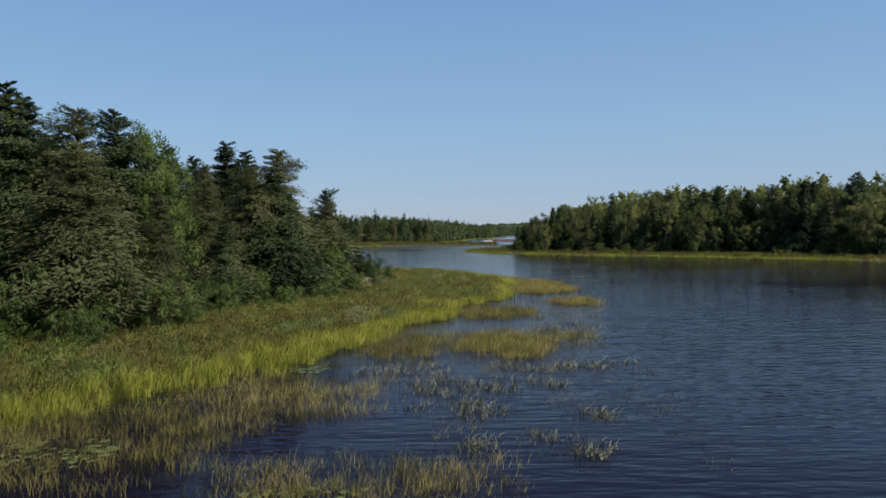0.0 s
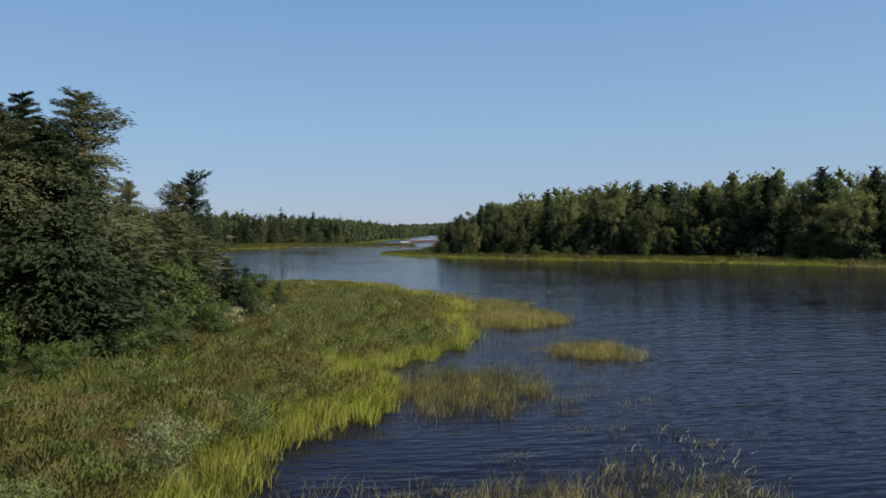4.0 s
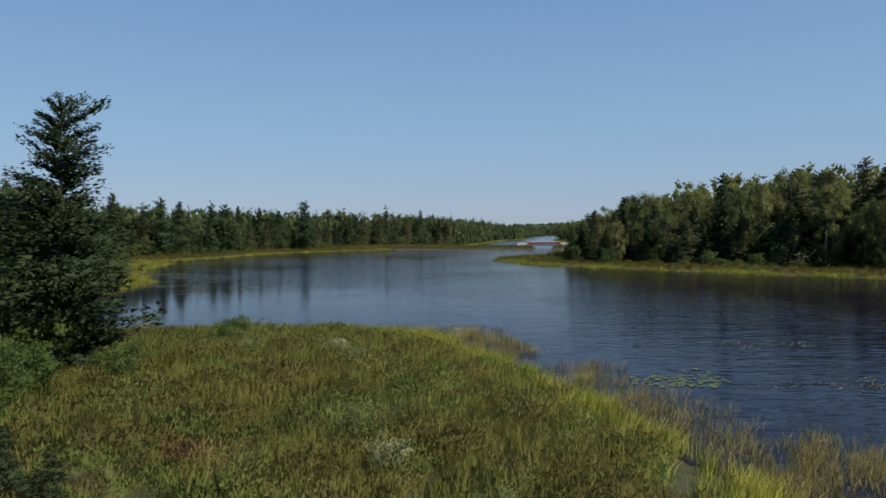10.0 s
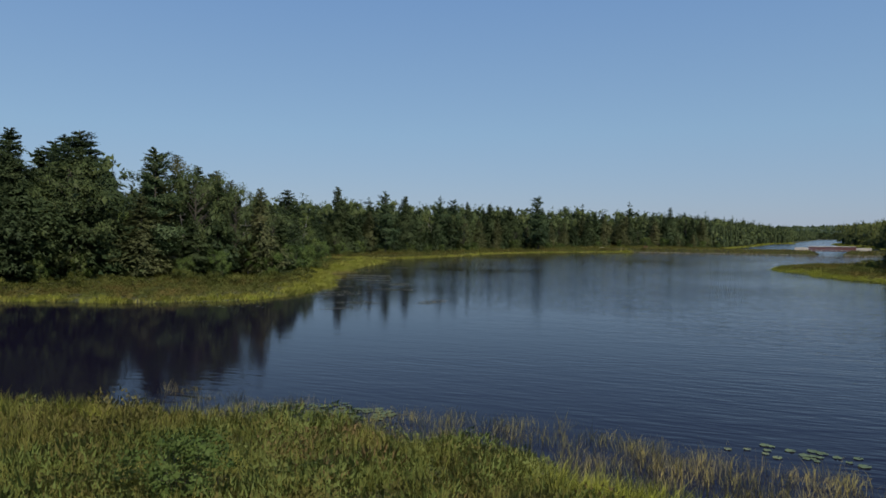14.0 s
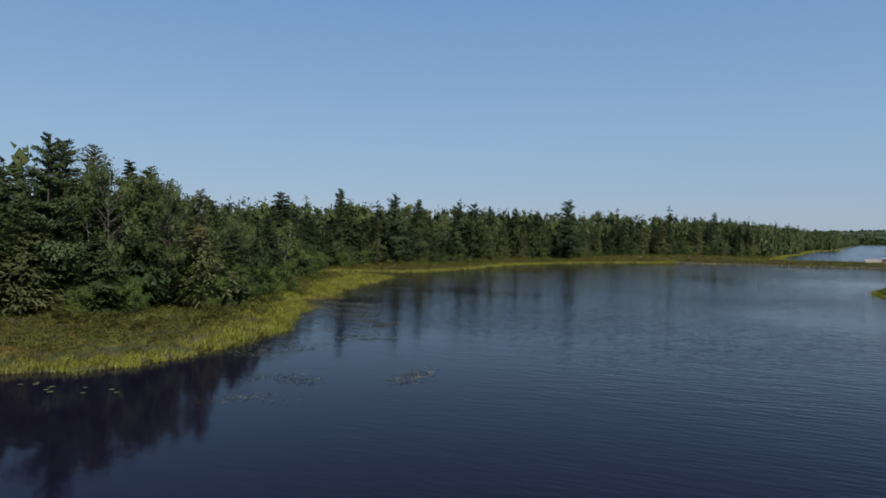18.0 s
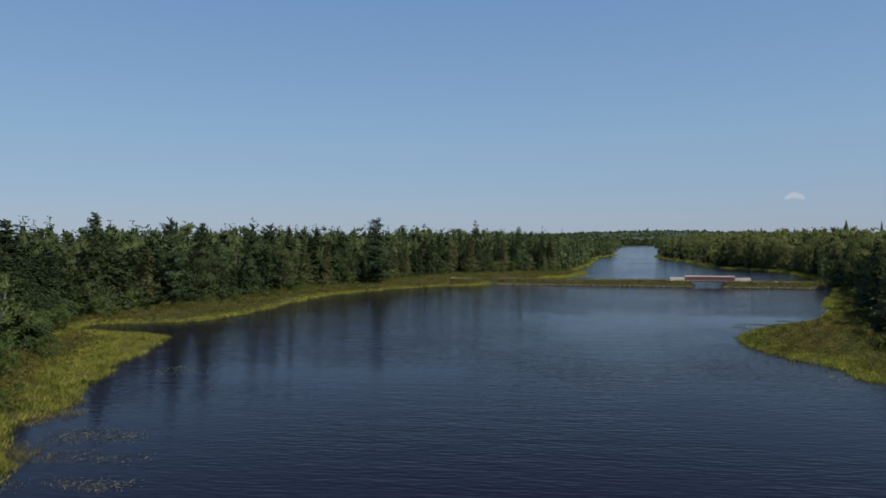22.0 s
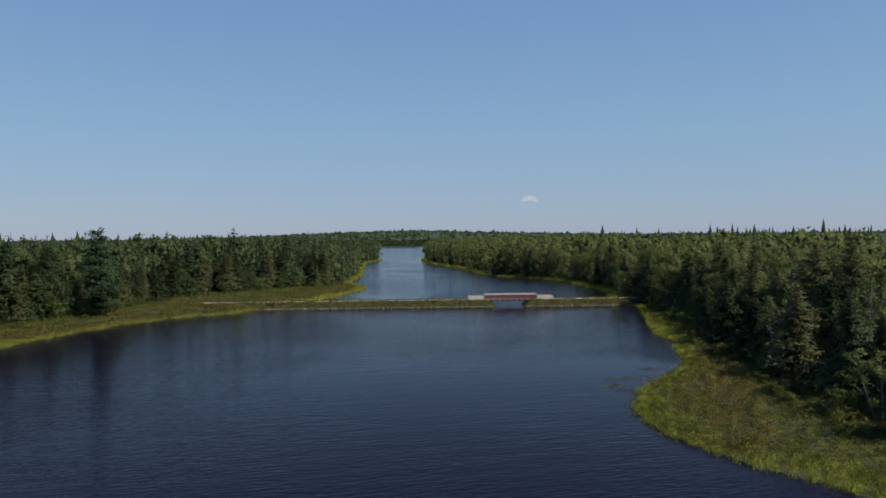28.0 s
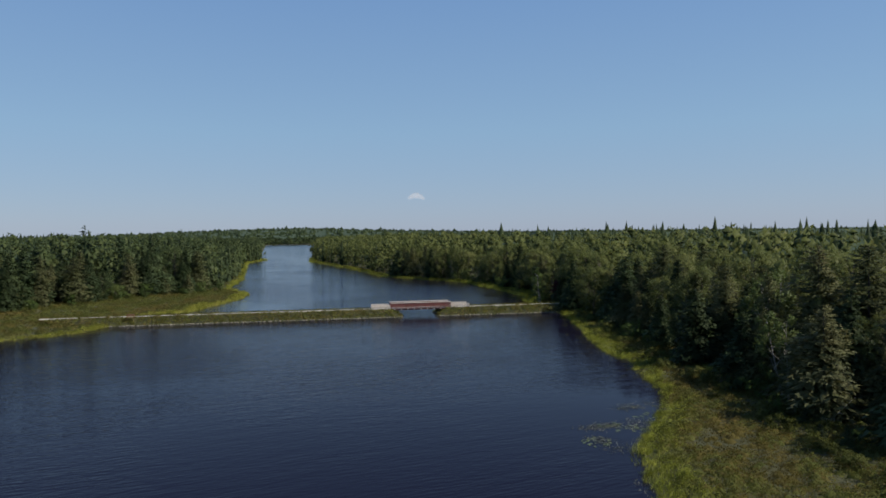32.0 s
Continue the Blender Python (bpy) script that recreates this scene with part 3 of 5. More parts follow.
for k in range(4):
    template("spruce", "spruce_tree", "dark green spruce with a ragged pointed crown", "spruce tree", *conifer(10 + k, 15, 3.5 + 0.4 * k, 40, 6, 130, 0.16, 0.30, 0.03, 0.12, 0.74, 0.25), M_BARK, M_SPRUCE)
for k in range(3):
    template("larch", "larch_tree", "olive green larch with open feathery branches", "larch tree", *conifer(20 + k, 15, 4.7, 38, 6, 140, 0.20, 0.30, 0.05, 0.10, 0.64, 0.24), M_BARK, M_LARCH)
for k in range(3):
    template("pine", "white_pine", "tall white pine with tiered horizontal limbs", "pine tree", *conifer(30 + k, 20, 5.0, 13, 6, 220, 0.24, 0.08, 0.10, 0.15, 0.5, 0.23), M_BARK, M_PINE)
for k in range(4):
    template("broad", "broadleaf_tree", "green broadleaf tree at the edge of the woods", "deciduous tree", *broadleaf(40 + k, 14, 4.2, 96, 110, 0.20, 0.06, 1, 0.0, 0.8, 0.16, 1.1, 0.5), M_BARK, M_BROAD if k < 3 else M_BRIGHT)
for k in range(2):
    template("birch", "birch_tree", "thin white-barked birch with sparse olive leaves", "birch tree", *broadleaf(50 + k, 12, 2.4, 46, 60, 0.22, 0.2, 2), M_BIRCH, M_BROAD)
# the same trees with fewer, larger sprays for the banks across the water
for k in range(5):
    template("spruce_across", "spruce_tree", "dark green spruce with a ragged pointed crown", "spruce tree", *conifer(210 + k, 15, 2.9 + 0.45 * k, 30, 6, 44, 0.10, 0.32, 0.02, 0.14, (0.95, 0.8, 0.7, 0.85, 0.62)[k], 0.42, 0.05), M_BARK, M_FIR if k in (1, 3) else M_SPRUCE)
for k in range(2):
    template("larch_across", "larch_tree", "olive green larch with open feathery branches", "larch tree", *conifer(220 + k, 15, 4.2, 32, 6, 32, 0.20, 0.26, 0.06, 0.12, 0.7, 0.4, 0.05), M_BARK, M_LARCH)
for k in range(5):
    template("broad_across", "broadleaf_tree", "green broadleaf tree at the edge of the woods", "deciduous tree", *broadleaf(240 + k, 14, 4.4 + 0.3 * k, 88, 116, 0.20, 0.05, 1, 0.0, 0.85, 0.17, 1.2, 0.6), M_BARK, M_MAPLE if k < 3 else M_CANOPY)
for k in range(2):
    template("birch_across", "birch_tree", "thin white-barked birch with sparse olive leaves", "birch tree", *broadleaf(250 + k, 12, 2.9, 48, 56, 0.26, 0.16, 2, 0.0, 1.0, 0.17, 0.9, 0.5), M_BIRCH, M_BROAD)
for k in range(3):
    template("fir", "fir_tree", "dark fir with upswept branches on the marsh edge", "fir tree", *conifer(55 + k, 14, 3.3, 24, 6, 170, 0.48, 0.14, 0.03, 0.14, 0.52, 0.22), M_BARK, M_SPRUCE)
for k in range(3):
    template("young", "young_tree", "young bright green tree at the wood's edge", "young tree", *broadleaf(58 + k, 5.0, 1.9, 60, 84, 0.13, 0.03, 3, 0.0, 0.8, 0.17, 1.1, 0.5), M_BARK, M_BRIGHT)
for k in range(2):
    template("sapling", "spruce_sapling", "small dark spruce sapling on the marsh", "spruce sapling", *conifer(66 + k, 3.2, 1.25, 22, 7, 34, 0.22, 0.22, 0.02, 0.09, 0.75, 0.5), M_BARK, M_SPRUCE)
for k in range(3):
    template("bush", "leafy_bush", "rounded bright green alder bush on the marsh", "bush", *broadleaf(60 + k, 2.6, 1.6, 60, 70, 0.11, 0.04, 6, 0.0, 1.0, 0.17, 0.9, 0.5), M_BARK, M_BRIGHT)
for k in range(3):
    template("bank_bush", "bank_bush", "dense rounded green shrub on the lake bank", "bush", *broadleaf(160 + k, 1.8, 1.3, 42, 46, 0.13, 0.02, 6, 0.0, 1.0, 0.18, 0.9, 0.6), M_BARK, M_LOW)
for k in range(3):
    template("pale", "pale_willow_shrub", "small willow shrub with pale silvery leaves", "shrub", *broadleaf(70 + k, 1.7, 0.9, 56, 34, 0.075, 0.12, 8, 0.0, 1.0, 0.14), M_BARK, M_PALE)


def plant(kind, x, y, high, turn=0.0, which=0, wide=1.0, group="", label=""):
    """One tree as a thing with its trunk and crown; high: metres from foot to top."""
    name, text, category, wood, crown = TREES[kind][which % len(TREES[kind])]
    top = max(v.co.z for v in crown.vertices) if "top" not in crown else crown["top"]
    crown["top"] = top
    z = float(height(np.array([[x, y]], float))[0])
    ob = thing(name, label or text, category, group)
    s = high / top
    ob.matrix_basis = Matrix.LocRotScale((x, y, z - 0.05), Euler((0, 0, turn)), (s * wide, s * wide, s))
    part("trunk", wood, ob)
    part("crown", crown, ob)
    return ob


def scatter(rng, poly, step, lo, hi, box):
    """Jittered places within a wood, lo to hi metres from its edge."""
    x0, y0, x1, y1 = box
    gx, gy = np.meshgrid(np.arange(x0, x1, step), np.arange(y0, y1, step))
    p = np.stack([gx.ravel(), gy.ravel()], 1) + rng.uniform(-0.45, 0.45, (gx.size, 2)) * step
    d = inside_by(poly, p)
    keep = (d > lo) & (d < hi)
    return p[keep], d[keep]


# wood, its edge, the stretch with single trees, shares of broadleaf, birch, larch, and the height of the front row
WOODS = [("point", WOOD_POINT, (-62, 30, 5, 104), (0.20, 0.0, 0.45), 11.5),
         ("west", WOOD_WEST, (-150, 130, -2, 480), (0.22, 0.06, 0.10), 13.0),
         ("east", WOOD_EAST, (15, 120, 150, 530), (0.44, 0.05, 0.14), 13.5)]

# single trees that stand out: kind, x, y, height of the top over the lake, turn, shape, breadth
STANDING = [
    ("spruce", -28.5, 48, 17.4, 0.3, 0, 1.0), ("spruce", -30.5, 53, 17.5, 1.3, 1, 1.0), ("larch", -25.4, 50, 16.2, 2.2, 2, 1.1), ("larch", -22.8, 45.5, 12.5, 0.9, 0, 1.35),
    ("spruce", -25.0, 55, 16.7, 4.0, 2, 1.0), ("broad", -23.6, 58, 16.0, 1.0, 3, 0.9), ("broad", -21.6, 55.5, 12.5, 2.0, 3, 0.9), ("spruce", -24.2, 64, 15.2, 5.1, 3, 0.8),
    ("larch", -22.3, 68, 13.7, 0.8, 0, 0.8), ("spruce", -22.1, 73.4, 16.5, 2.9, 1, 1.15), ("spruce", -20.5, 76, 15.9, 0.2, 0, 1.15),
    ("larch", -17.6, 75.7, 16.0, 4.4, 1, 1.35), ("larch", -12.6, 79.5, 10.6, 1.7, 2, 1.0), ("larch", -18.5, 88, 11.5, 3.3, 2, 0.9),
    ("fir", -17.7, 105.5, 13.7, 0.6, 0, 1.15), ("pine", -72.0, 175.3, 18.3, 0.9, 0, 1.0), ("spruce", -77.3, 168.8, 19.8, 2.4, 2, 1.25), ("broad_across", -69.0, 180.0, 16.2, 0.5, 3, 0.9), ("broad_across", -67.0, 186.0, 14.2, 2.5, 4, 0.9), ("spruce", -79.5, 160.5, 19.0, 0.7, 3, 1.1), ("spruce", -87.0, 153.5, 18.0, 3.7, 1, 1.15), ("pine", -99.2, 297.5, 20.3, 1.6, 0, 0.8), ("pine", 72.2, 187.0, 18.4, 1.1, 2, 0.9), ("spruce", 77.2, 180.6, 16.6, 2.1, 1, 1.2), ("spruce", 85.9, 169.7, 18.0, 0.1, 2, 0.8), ("pine", 91.8, 160.1, 19.1, 3.1, 1, 0.8),
    ("spruce", -109.2, 286.2, 21.0, 1.2, 1, 0.8), ("spruce", -99.6, 313.1, 19.4, 2.2, 2, 0.8), ("pine", -96.7, 335.9, 19.9, 0.2, 1, 0.8), ("pine", -95.1, 345.7, 20.0, 4.2, 2, 0.8), ("spruce", -93.5, 354.8, 19.3, 3.2, 0, 0.7), ("spruce", -83.0, 377.9, 18.2, 5.2, 3, 0.9), ("pine", -38.5, 495.0, 19.5, 0.6, 2, 0.7), ("pine", -71.7, 378.2, 22.4, 3.0, 2, 1.0), 
    ("pine", -84, 483, 21.5, 5.0, 1, 0.8), ("spruce", 102.8, 176.6, 20.6, 0.4, 0, 1.1), ("spruce", 63.6, 212.8, 18.4, 2.1, 1, 1.0),
    ("spruce", 93.5, 180.7, 18.6, 3.9, 2, 1.0), ("pine", -22, 485, 18.9, 1.5, 0, 0.7), ("spruce", -118, 280, 12.0, 1.0, 2, 0.75),
]


def tallness(name, x, y, tall):
    """Usual height of the trees at a place."""
    if name == "east":
        return np.where(np.asarray(y) < 290, np.interp(x, [18, 26, 45, 62], [7.5, 10.0, 12.6, tall + 0.6]), tall - 0.8)
    if name == "west":
        return np.interp(y, [140, 172, 192, 215, 250, 280], [17.0, 15.5, 12.0, 9.5, 10.5, tall])
    return np.where((np.asarray(y) > 70) & (np.asarray(x) > -21), 0.6 * tall, tall)


def shares(name, y, mix):
    """Shares of broadleaf, birch and larch along the banks."""
    if name == "west":
        return (0.04, 0.0, 0.05) if y < 171 else (0.14, 0.08, 0.08) if y < 250 else (0.14, 0.04, 0.22)
    if name == "east" and 225 < y < 345:
        return 0.36, 0.04, 0.24
    return mix


def passed(name, p):
    """Woods that are seen from near, also further in."""
    return (p[:, 1] < 345) if name == "east" else (p[:, 1] < 205) if name == "west" else p[:, 1] > 0


def front_rows():
    rng = np.random.default_rng(5)
    spots = np.array([(a[1], a[2]) for a in STANDING])
    for kind, x, y, top, turn, which, wide in STANDING:
        z = float(height(np.array([[x, y]], float))[0])
        plant(kind, x, y, top - z, turn, which, wide)
    for name, poly, box, mix, tall in WOODS:
        p, d = scatter(rng, poly, 4.4, 0.3, 17.0, box)
        close = (d < 9.0) | passed(name, p)
        p, d = p[close], d[close]
        for (x, y), dd in zip(p, d):
            if np.min(np.hypot(*(spots - (x, y)).T)) < 2.2:
                continue
            u = rng.random()
            broad, birch, larch = shares(name, y, mix)
            high = float(tallness(name, x, y, tall)) * (rng.uniform(0.46, 1.0) + 0.035 * min(dd, 9.0))
            kind = "broad" if u < broad else "birch" if u < broad + birch else "larch" if u < broad + birch + larch else "spruce"
            if name == "east" and 225 < y < 300 and dd < 9 and kind == "broad":
                kind = "larch"
            if rng.random() < 0.14 and dd > 2.5 and kind == "spruce" and name != "east":
                high *= 1.2
            if name != "point":
                kind += "_across"
            shape = int(rng.integers(0, 9))
            if kind == "broad_across":
                shape = 3 + shape % 2 if name == "west" else shape % 3
            plant(kind, x, y, high, rng.uniform(0, 6.28), shape, rng.uniform(0.8, 1.4) if name == "west" else rng.uniform(0.8, 1.35), "trees along the " + name + " woods")
        p, d = scatter(rng, poly, 2.3 if name == "point" else 4.2, -3.0, 0.8, box)
        for (x, y), dd in zip(p, d):
            u = rng.random()
            if inland(np.array([[x, y]]))[0] < 2.0 or u < 0.08:
                continue
            kind = "young" if u < 0.5 else "bush" if u < 0.85 else "sapling"
            high = {"young": rng.uniform(3.0, 5.8), "bush": rng.uniform(1.2, 2.4), "sapling": rng.uniform(1.5, 4.0)}[kind] * (0.75 + 0.12 * (dd + 2))
            plant(kind, x, y, high, rng.uniform(0, 6.28), int(rng.integers(0, 9)), rng.uniform(0.9, 1.3), "bushes along the " + name + " woods")


def simple_tree(seed, broad, fine=False, low=0.42):
    if broad:
        return broadleaf(seed, 14, 4.0, 18 if fine else 8, 22 if fine else 9, 0.5 if fine else 0.75, low, 1, 0.0, 0.85, 0.22 if fine else 0.28, 1.0, 0.5)[1].arrays()
    return conifer(seed, 15, 3.7, 10 if fine else 6, 5, 4 if fine else 2, 0.05, 0.36, low - 0.1, 0.17 if fine else 0.26, 0.62, 0.7, 0.17)[1].arrays()


def back_rows():
    rng = np.random.default_rng(6)
    for name, poly, box, (broad, birch, larch), tall in WOODS:
        big = (box[0] - 90, box[1] - (180 if name == "east" else 90), box[2] + 90, box[3] + 320)
        if name == "point":
            big = (-130, -60, 0, 108)
        for kind, mat, share in (("broadleaf", M_MAPLE if name == "east" else M_CANOPY, 0.25 + broad + 0.15 * (name == "east")), ("spruce", M_SPRUCE, 0.75 - broad - 0.15 * (name == "east"))):
            soup = Soup()
            for step, lo, hi in ((4.6, 9.0, 20.0), (5.6, 20.0, 44.0), (9.0, 44.0, 84.0)):
                p, d = scatter(rng, poly, step, lo, hi, big)
                pick = (rng.random(len(p)) < share) & ((d > 17.0) | ~passed(name, p))
                p, d = p[pick], d[pick]
                shape = rng.integers(0, 4, len(p))
                for k in range(4):
                    q, dq = p[shape == k], d[shape == k]
                    if len(q):
                        at = np.column_stack([q, height(q)])
                        hs = tallness(name, q[:, 0], q[:, 1], tall) / 14.0 * rng.uniform(0.78, 1.08 if name == "east" and kind == "spruce" else 1.22, len(q)) * np.where(rng.random(len(q)) < (0.06 if kind == "spruce" and name == "west" else 0.0), 1.25, 1.0) + 0.003 * np.clip(dq, 0, 40)
                        soup.add(*stamp(simple_tree(80 + k, kind == "broadleaf", step < 5), at, rng.uniform(0, 6.28, len(q)), hs * rng.uniform(0.85, 1.15, len(q)) * (1 if step < 6 else 1.4), hs))
            # thin rows beside the lake past the bridge
            for step, y0, y1, deep, fat in ((4.6, 420, 1000, 10.0, 1.0), (8.0, 1000, 1500, 30.0, 1.6)):
                if name != "point":
                    p, d = scatter(rng, poly, step, 0.0, deep, (-60, y0, 300, y1))
                    p = p[(p[:, 1] > box[3]) & (rng.random(len(p)) < share)]
                    at = np.column_stack([p, height(p)])
                    hs = tall / 14.0 * rng.uniform(0.8, 1.2, len(p))
                    soup.add(*stamp(simple_tree(86, kind == "broadleaf", False, 0.12), at, rng.uniform(0, 6.28, len(p)), hs * fat, hs))
            tagged(new("woods_" + name, soup.mesh("woods", mat)), "dense " + kind + " woods behind the lake bank", "woods", kind="stuff")


def far_rows():
    """Trees round the far end of the lake."""
    rng = np.random.default_rng(8)
    soup = Soup()
    p = np.column_stack([rng.uniform(60, 480, 420), rng.uniform(1600, 1690, 420)])
    p = p[(inland(p) > 3)]
    at = np.column_stack([p, np.zeros(len(p))])
    hs = rng.uniform(0.8, 1.15, len(p))
    soup.add(*stamp(simple_tree(87, True, False, 0.12), at, rng.uniform(0, 6.28, len(p)), hs * 2.2, hs))
    tagged(new("far_bank_woods", soup.mesh("woods", M_CANOPY)), "woods round the far end of the lake", "woods", kind="stuff")


def hill(p):
    return 26 * np.exp(-((p[:, 0] - 420) / 500) ** 2) * np.clip((p[:, 1] - 1650) / 1200, 0, 1) + 4 * np.clip((p[:, 1] - 1650) / 1500, 0, 1) * (1 + wobble(p, 400))


def far_canopy():
    """Tops of the woods that go on to the horizon, and low hills."""
    rng = np.random.default_rng(7)
    xs = lines([(-5000, -600, 120), (-600, 700, 9), (700, 5001, 120)])
    ys = lines([(-200, 900, 10), (900, 1800, 25), (1800, 4500, 60)])
    gx, gy = np.meshgrid(xs, ys)
    p = np.stack([gx.ravel(), gy.ravel()], 1)
    wood = np.maximum(np.maximum(inside_by(WOOD_WEST[:-2] + [(150, 6000), (-6000, 6000), (-6000, 112)], p), inside_by(WOOD_EAST[:15] + [(6000, -60), (6000, 6000), (252, 6000)] + WOOD_EAST[17:], p)), p[:, 1] - 1650)
    wood = np.maximum(wood, -72 - p[:, 0] - 3 * np.clip(p[:, 1] - 104, 0, 15))
    z = np.where(wood > np.where(p[:, 1] > 900, 15, 45), 12.0 + hill(p) + rng.uniform(-2.5, 2.5, len(p)), -3.0)
    v = np.column_stack([p, z])
    i = np.arange(len(xs) * len(ys)).reshape(len(ys), len(xs))
    f = np.stack([i[:-1, :-1], i[:-1, 1:], i[1:, 1:], i[1:, :-1]], 2).reshape(-1, 4)
    f = f[(z[f] > 0).any(1)]
    tagged(new("far_woods", mesh_of("far_woods", v, f, M_CANOPY)), "wooded land reaching the horizon with low hills", "woods", kind="stuff")


def far_tops():
    """Spires and crowns that stand out of the woods further inland."""
    rng = np.random.default_rng(9)
    ring = np.linspace(0, 2 * math.pi, 6)[:-1]
    for kind, mat, n, fat, steep in (("spruce", M_SPRUCE, 3200, 1.0, 1.0), ("broadleaf", M_CANOPY, 2600, 2.6, 0.5)):
        v = [(0, 0, 7.0 * steep + 11)]
        f, soft = [], [(0, 0, 1)]
        for lay in range(3):
            r, z = fat * (0.45 + 0.55 * lay), 11 + 7.0 * steep * (0.72 - 0.36 * lay)
            for k, a in enumerate(ring):
                b = a + lay * 0.6
                q = r * (1 if k % 2 else 0.65)
                v.append((q * math.cos(b), q * math.sin(b), z))
                soft.append((0.7 * math.cos(b), 0.7 * math.sin(b), 0.7))
        for k in range(5):
            f.append((0, 1 + k, 1 + (k + 1) % 5))
            for lay in range(2):
                a0, a1 = 1 + lay * 5 + k, 1 + lay * 5 + (k + 1) % 5
                f += [(a0, a0 + 5, a1 + 5), (a0, a1 + 5, a1)]
        p = np.column_stack([rng.uniform(-620, 760, 3 * n), rng.uniform(60, 1500, 3 * n)])
        d = np.maximum(inside_by(WOOD_WEST, p), inside_by(WOOD_EAST, p))
        p = p[d > 70][:n]
        q = np.column_stack([rng.uniform(-900, 2000, n), rng.uniform(1640, 3600, n)])
        p = np.vstack([p, q])
        s = np.concatenate([rng.uniform(0.75, 1.12, len(p) - len(q)), rng.uniform(0.8, 1.15, len(q))])
        s = s * np.where(rng.random(len(s)) < (0.16 if fat < 2 else 0.05), rng.uniform(1.15, 1.32, len(s)), 1.0)
        soup = Soup()
        soup.add(*stamp((np.array(v, float), np.array(f), np.array(soft, float)), np.column_stack([p, 0.5 + hill(p)]), rng.uniform(0, 6.28, len(p)), s * rng.uniform(0.8, 1.5, len(p)) * np.where(p[:, 1] > 1600, 3.0, 1.0), s))
        tagged(new("far_treetops", soup.mesh("far_treetops", mat)), kind + " tops standing out of the distant woods", "woods", kind="stuff")


front_rows()
back_rows()
far_tops()
far_rows()
far_canopy()

# ---- marsh plants ----


def clump(seed, n, leaf, wide, high, up=0.0, slim=0.36):
    """A low dome of small leaves; up: how far they point upwards."""
    rng = np.random.default_rng(seed)
    a = rng.uniform(0, 2 * math.pi, n)
    r = np.sqrt(rng.uniform(0, 1, n))
    c = np.column_stack([np.cos(a) * r * wide, np.sin(a) * r * wide, high * np.sqrt(1 - 0.85 * r * r) * rng.uniform(0.45, 1.0, n)])
    way = np.column_stack([np.cos(a) * r, np.sin(a) * r, rng.uniform(0.1, 1.2, n) + up]) + rng.normal(0, 0.45, (n, 3))
    way /= np.linalg.norm(way, axis=1, keepdims=True)
    ln = leaf * rng.uniform(0.6, 1.4, n)
    v, f, soft = blades(rng, c, way, ln, ln * slim, 0.0, c * (1.0 / wide, 1.0 / wide, 0.9 / high) + 0.12 * rng.normal(size=(n, 3)), 0.85)
    heart = LUMP[0] * (wide * 0.7, wide * 0.7, high * 0.5)
    return np.vstack([v, heart]), np.vstack([f, LUMP[1] + len(v)]), np.vstack([soft, unit(LUMP[0] + (0, 0, 0.5))])


def tuft(seed, n, high, wide, thick, lean=0.25):
    """Upright blades, each bent once."""
    rng = np.random.default_rng(seed)
    a, r = rng.uniform(0, 2 * math.pi, n), wide * np.sqrt(rng.uniform(0, 1, n))
    foot = np.column_stack([np.cos(a) * r, np.sin(a) * r, np.full(n, -0.1)])
    b = rng.uniform(0, 2 * math.pi, n)
    out = np.column_stack([np.cos(b), np.sin(b), np.zeros(n)]) * rng.uniform(0.2, 1.0, n)[:, None] * lean
    h = high * rng.uniform(0.6, 1.15, n)[:, None]
    mid = foot + np.column_stack([out[:, 0], out[:, 1], np.full(n, 0.6)]) * h * (0.45, 0.45, 1)
    tip = foot + np.column_stack([out[:, 0], out[:, 1], np.full(n, 0.97)]) * h * (1.3, 1.3, 1)
    w = rng.uniform(0, math.pi, n)
    side = np.column_stack([np.cos(w), np.sin(w), np.zeros(n)]) * thick
    v = np.stack([foot - side, foot + side, mid + side * 0.8, mid - side * 0.8, tip], 1).reshape(-1, 3)
    f = (np.array([(0, 1, 2), (0, 2, 3), (3, 2, 4)])[None] + (np.arange(n) * 5)[:, None, None]).reshape(-1, 3)
    soft = unit(out + (0, 0, 0.7) + 0.1 * rng.normal(size=(n, 3)))
    return v, f, np.repeat(soft, 5, 0)


def spread(rng, box, per):
    """Random places in a box, so many to the square metre."""
    x0, y0, x1, y1 = box
    n = int((x1 - x0) * (y1 - y0) * per)
    return np.column_stack([rng.uniform(x0, x1, n), rng.uniform(y0, y1, n)])


def cover(name, label, category, mat, shapes, p, size, high, rng, sink=0.0):
    """One sheet of plants: copies of a few small shapes at the places p."""
    soup = Soup()
    which = rng.integers(0, len(shapes), len(p))
    z = np.maximum(height(p), -0.5) - sink
    for k, (v, f, n) in enumerate(shapes):
        m = which == k
        if m.any():
            soup.add(*stamp((v, f, n), np.column_stack([p[m], z[m]]), rng.uniform(0, 6.28, m.sum()), size[m], high[m]))
    return tagged(new(name, soup.mesh(name, mat)), label, category, kind="stuff")


def out_of_woods(p):
    return -np.maximum(np.maximum(inside_by(WOOD_POINT, p), inside_by(WOOD_WEST, p)), inside_by(WOOD_EAST, p))


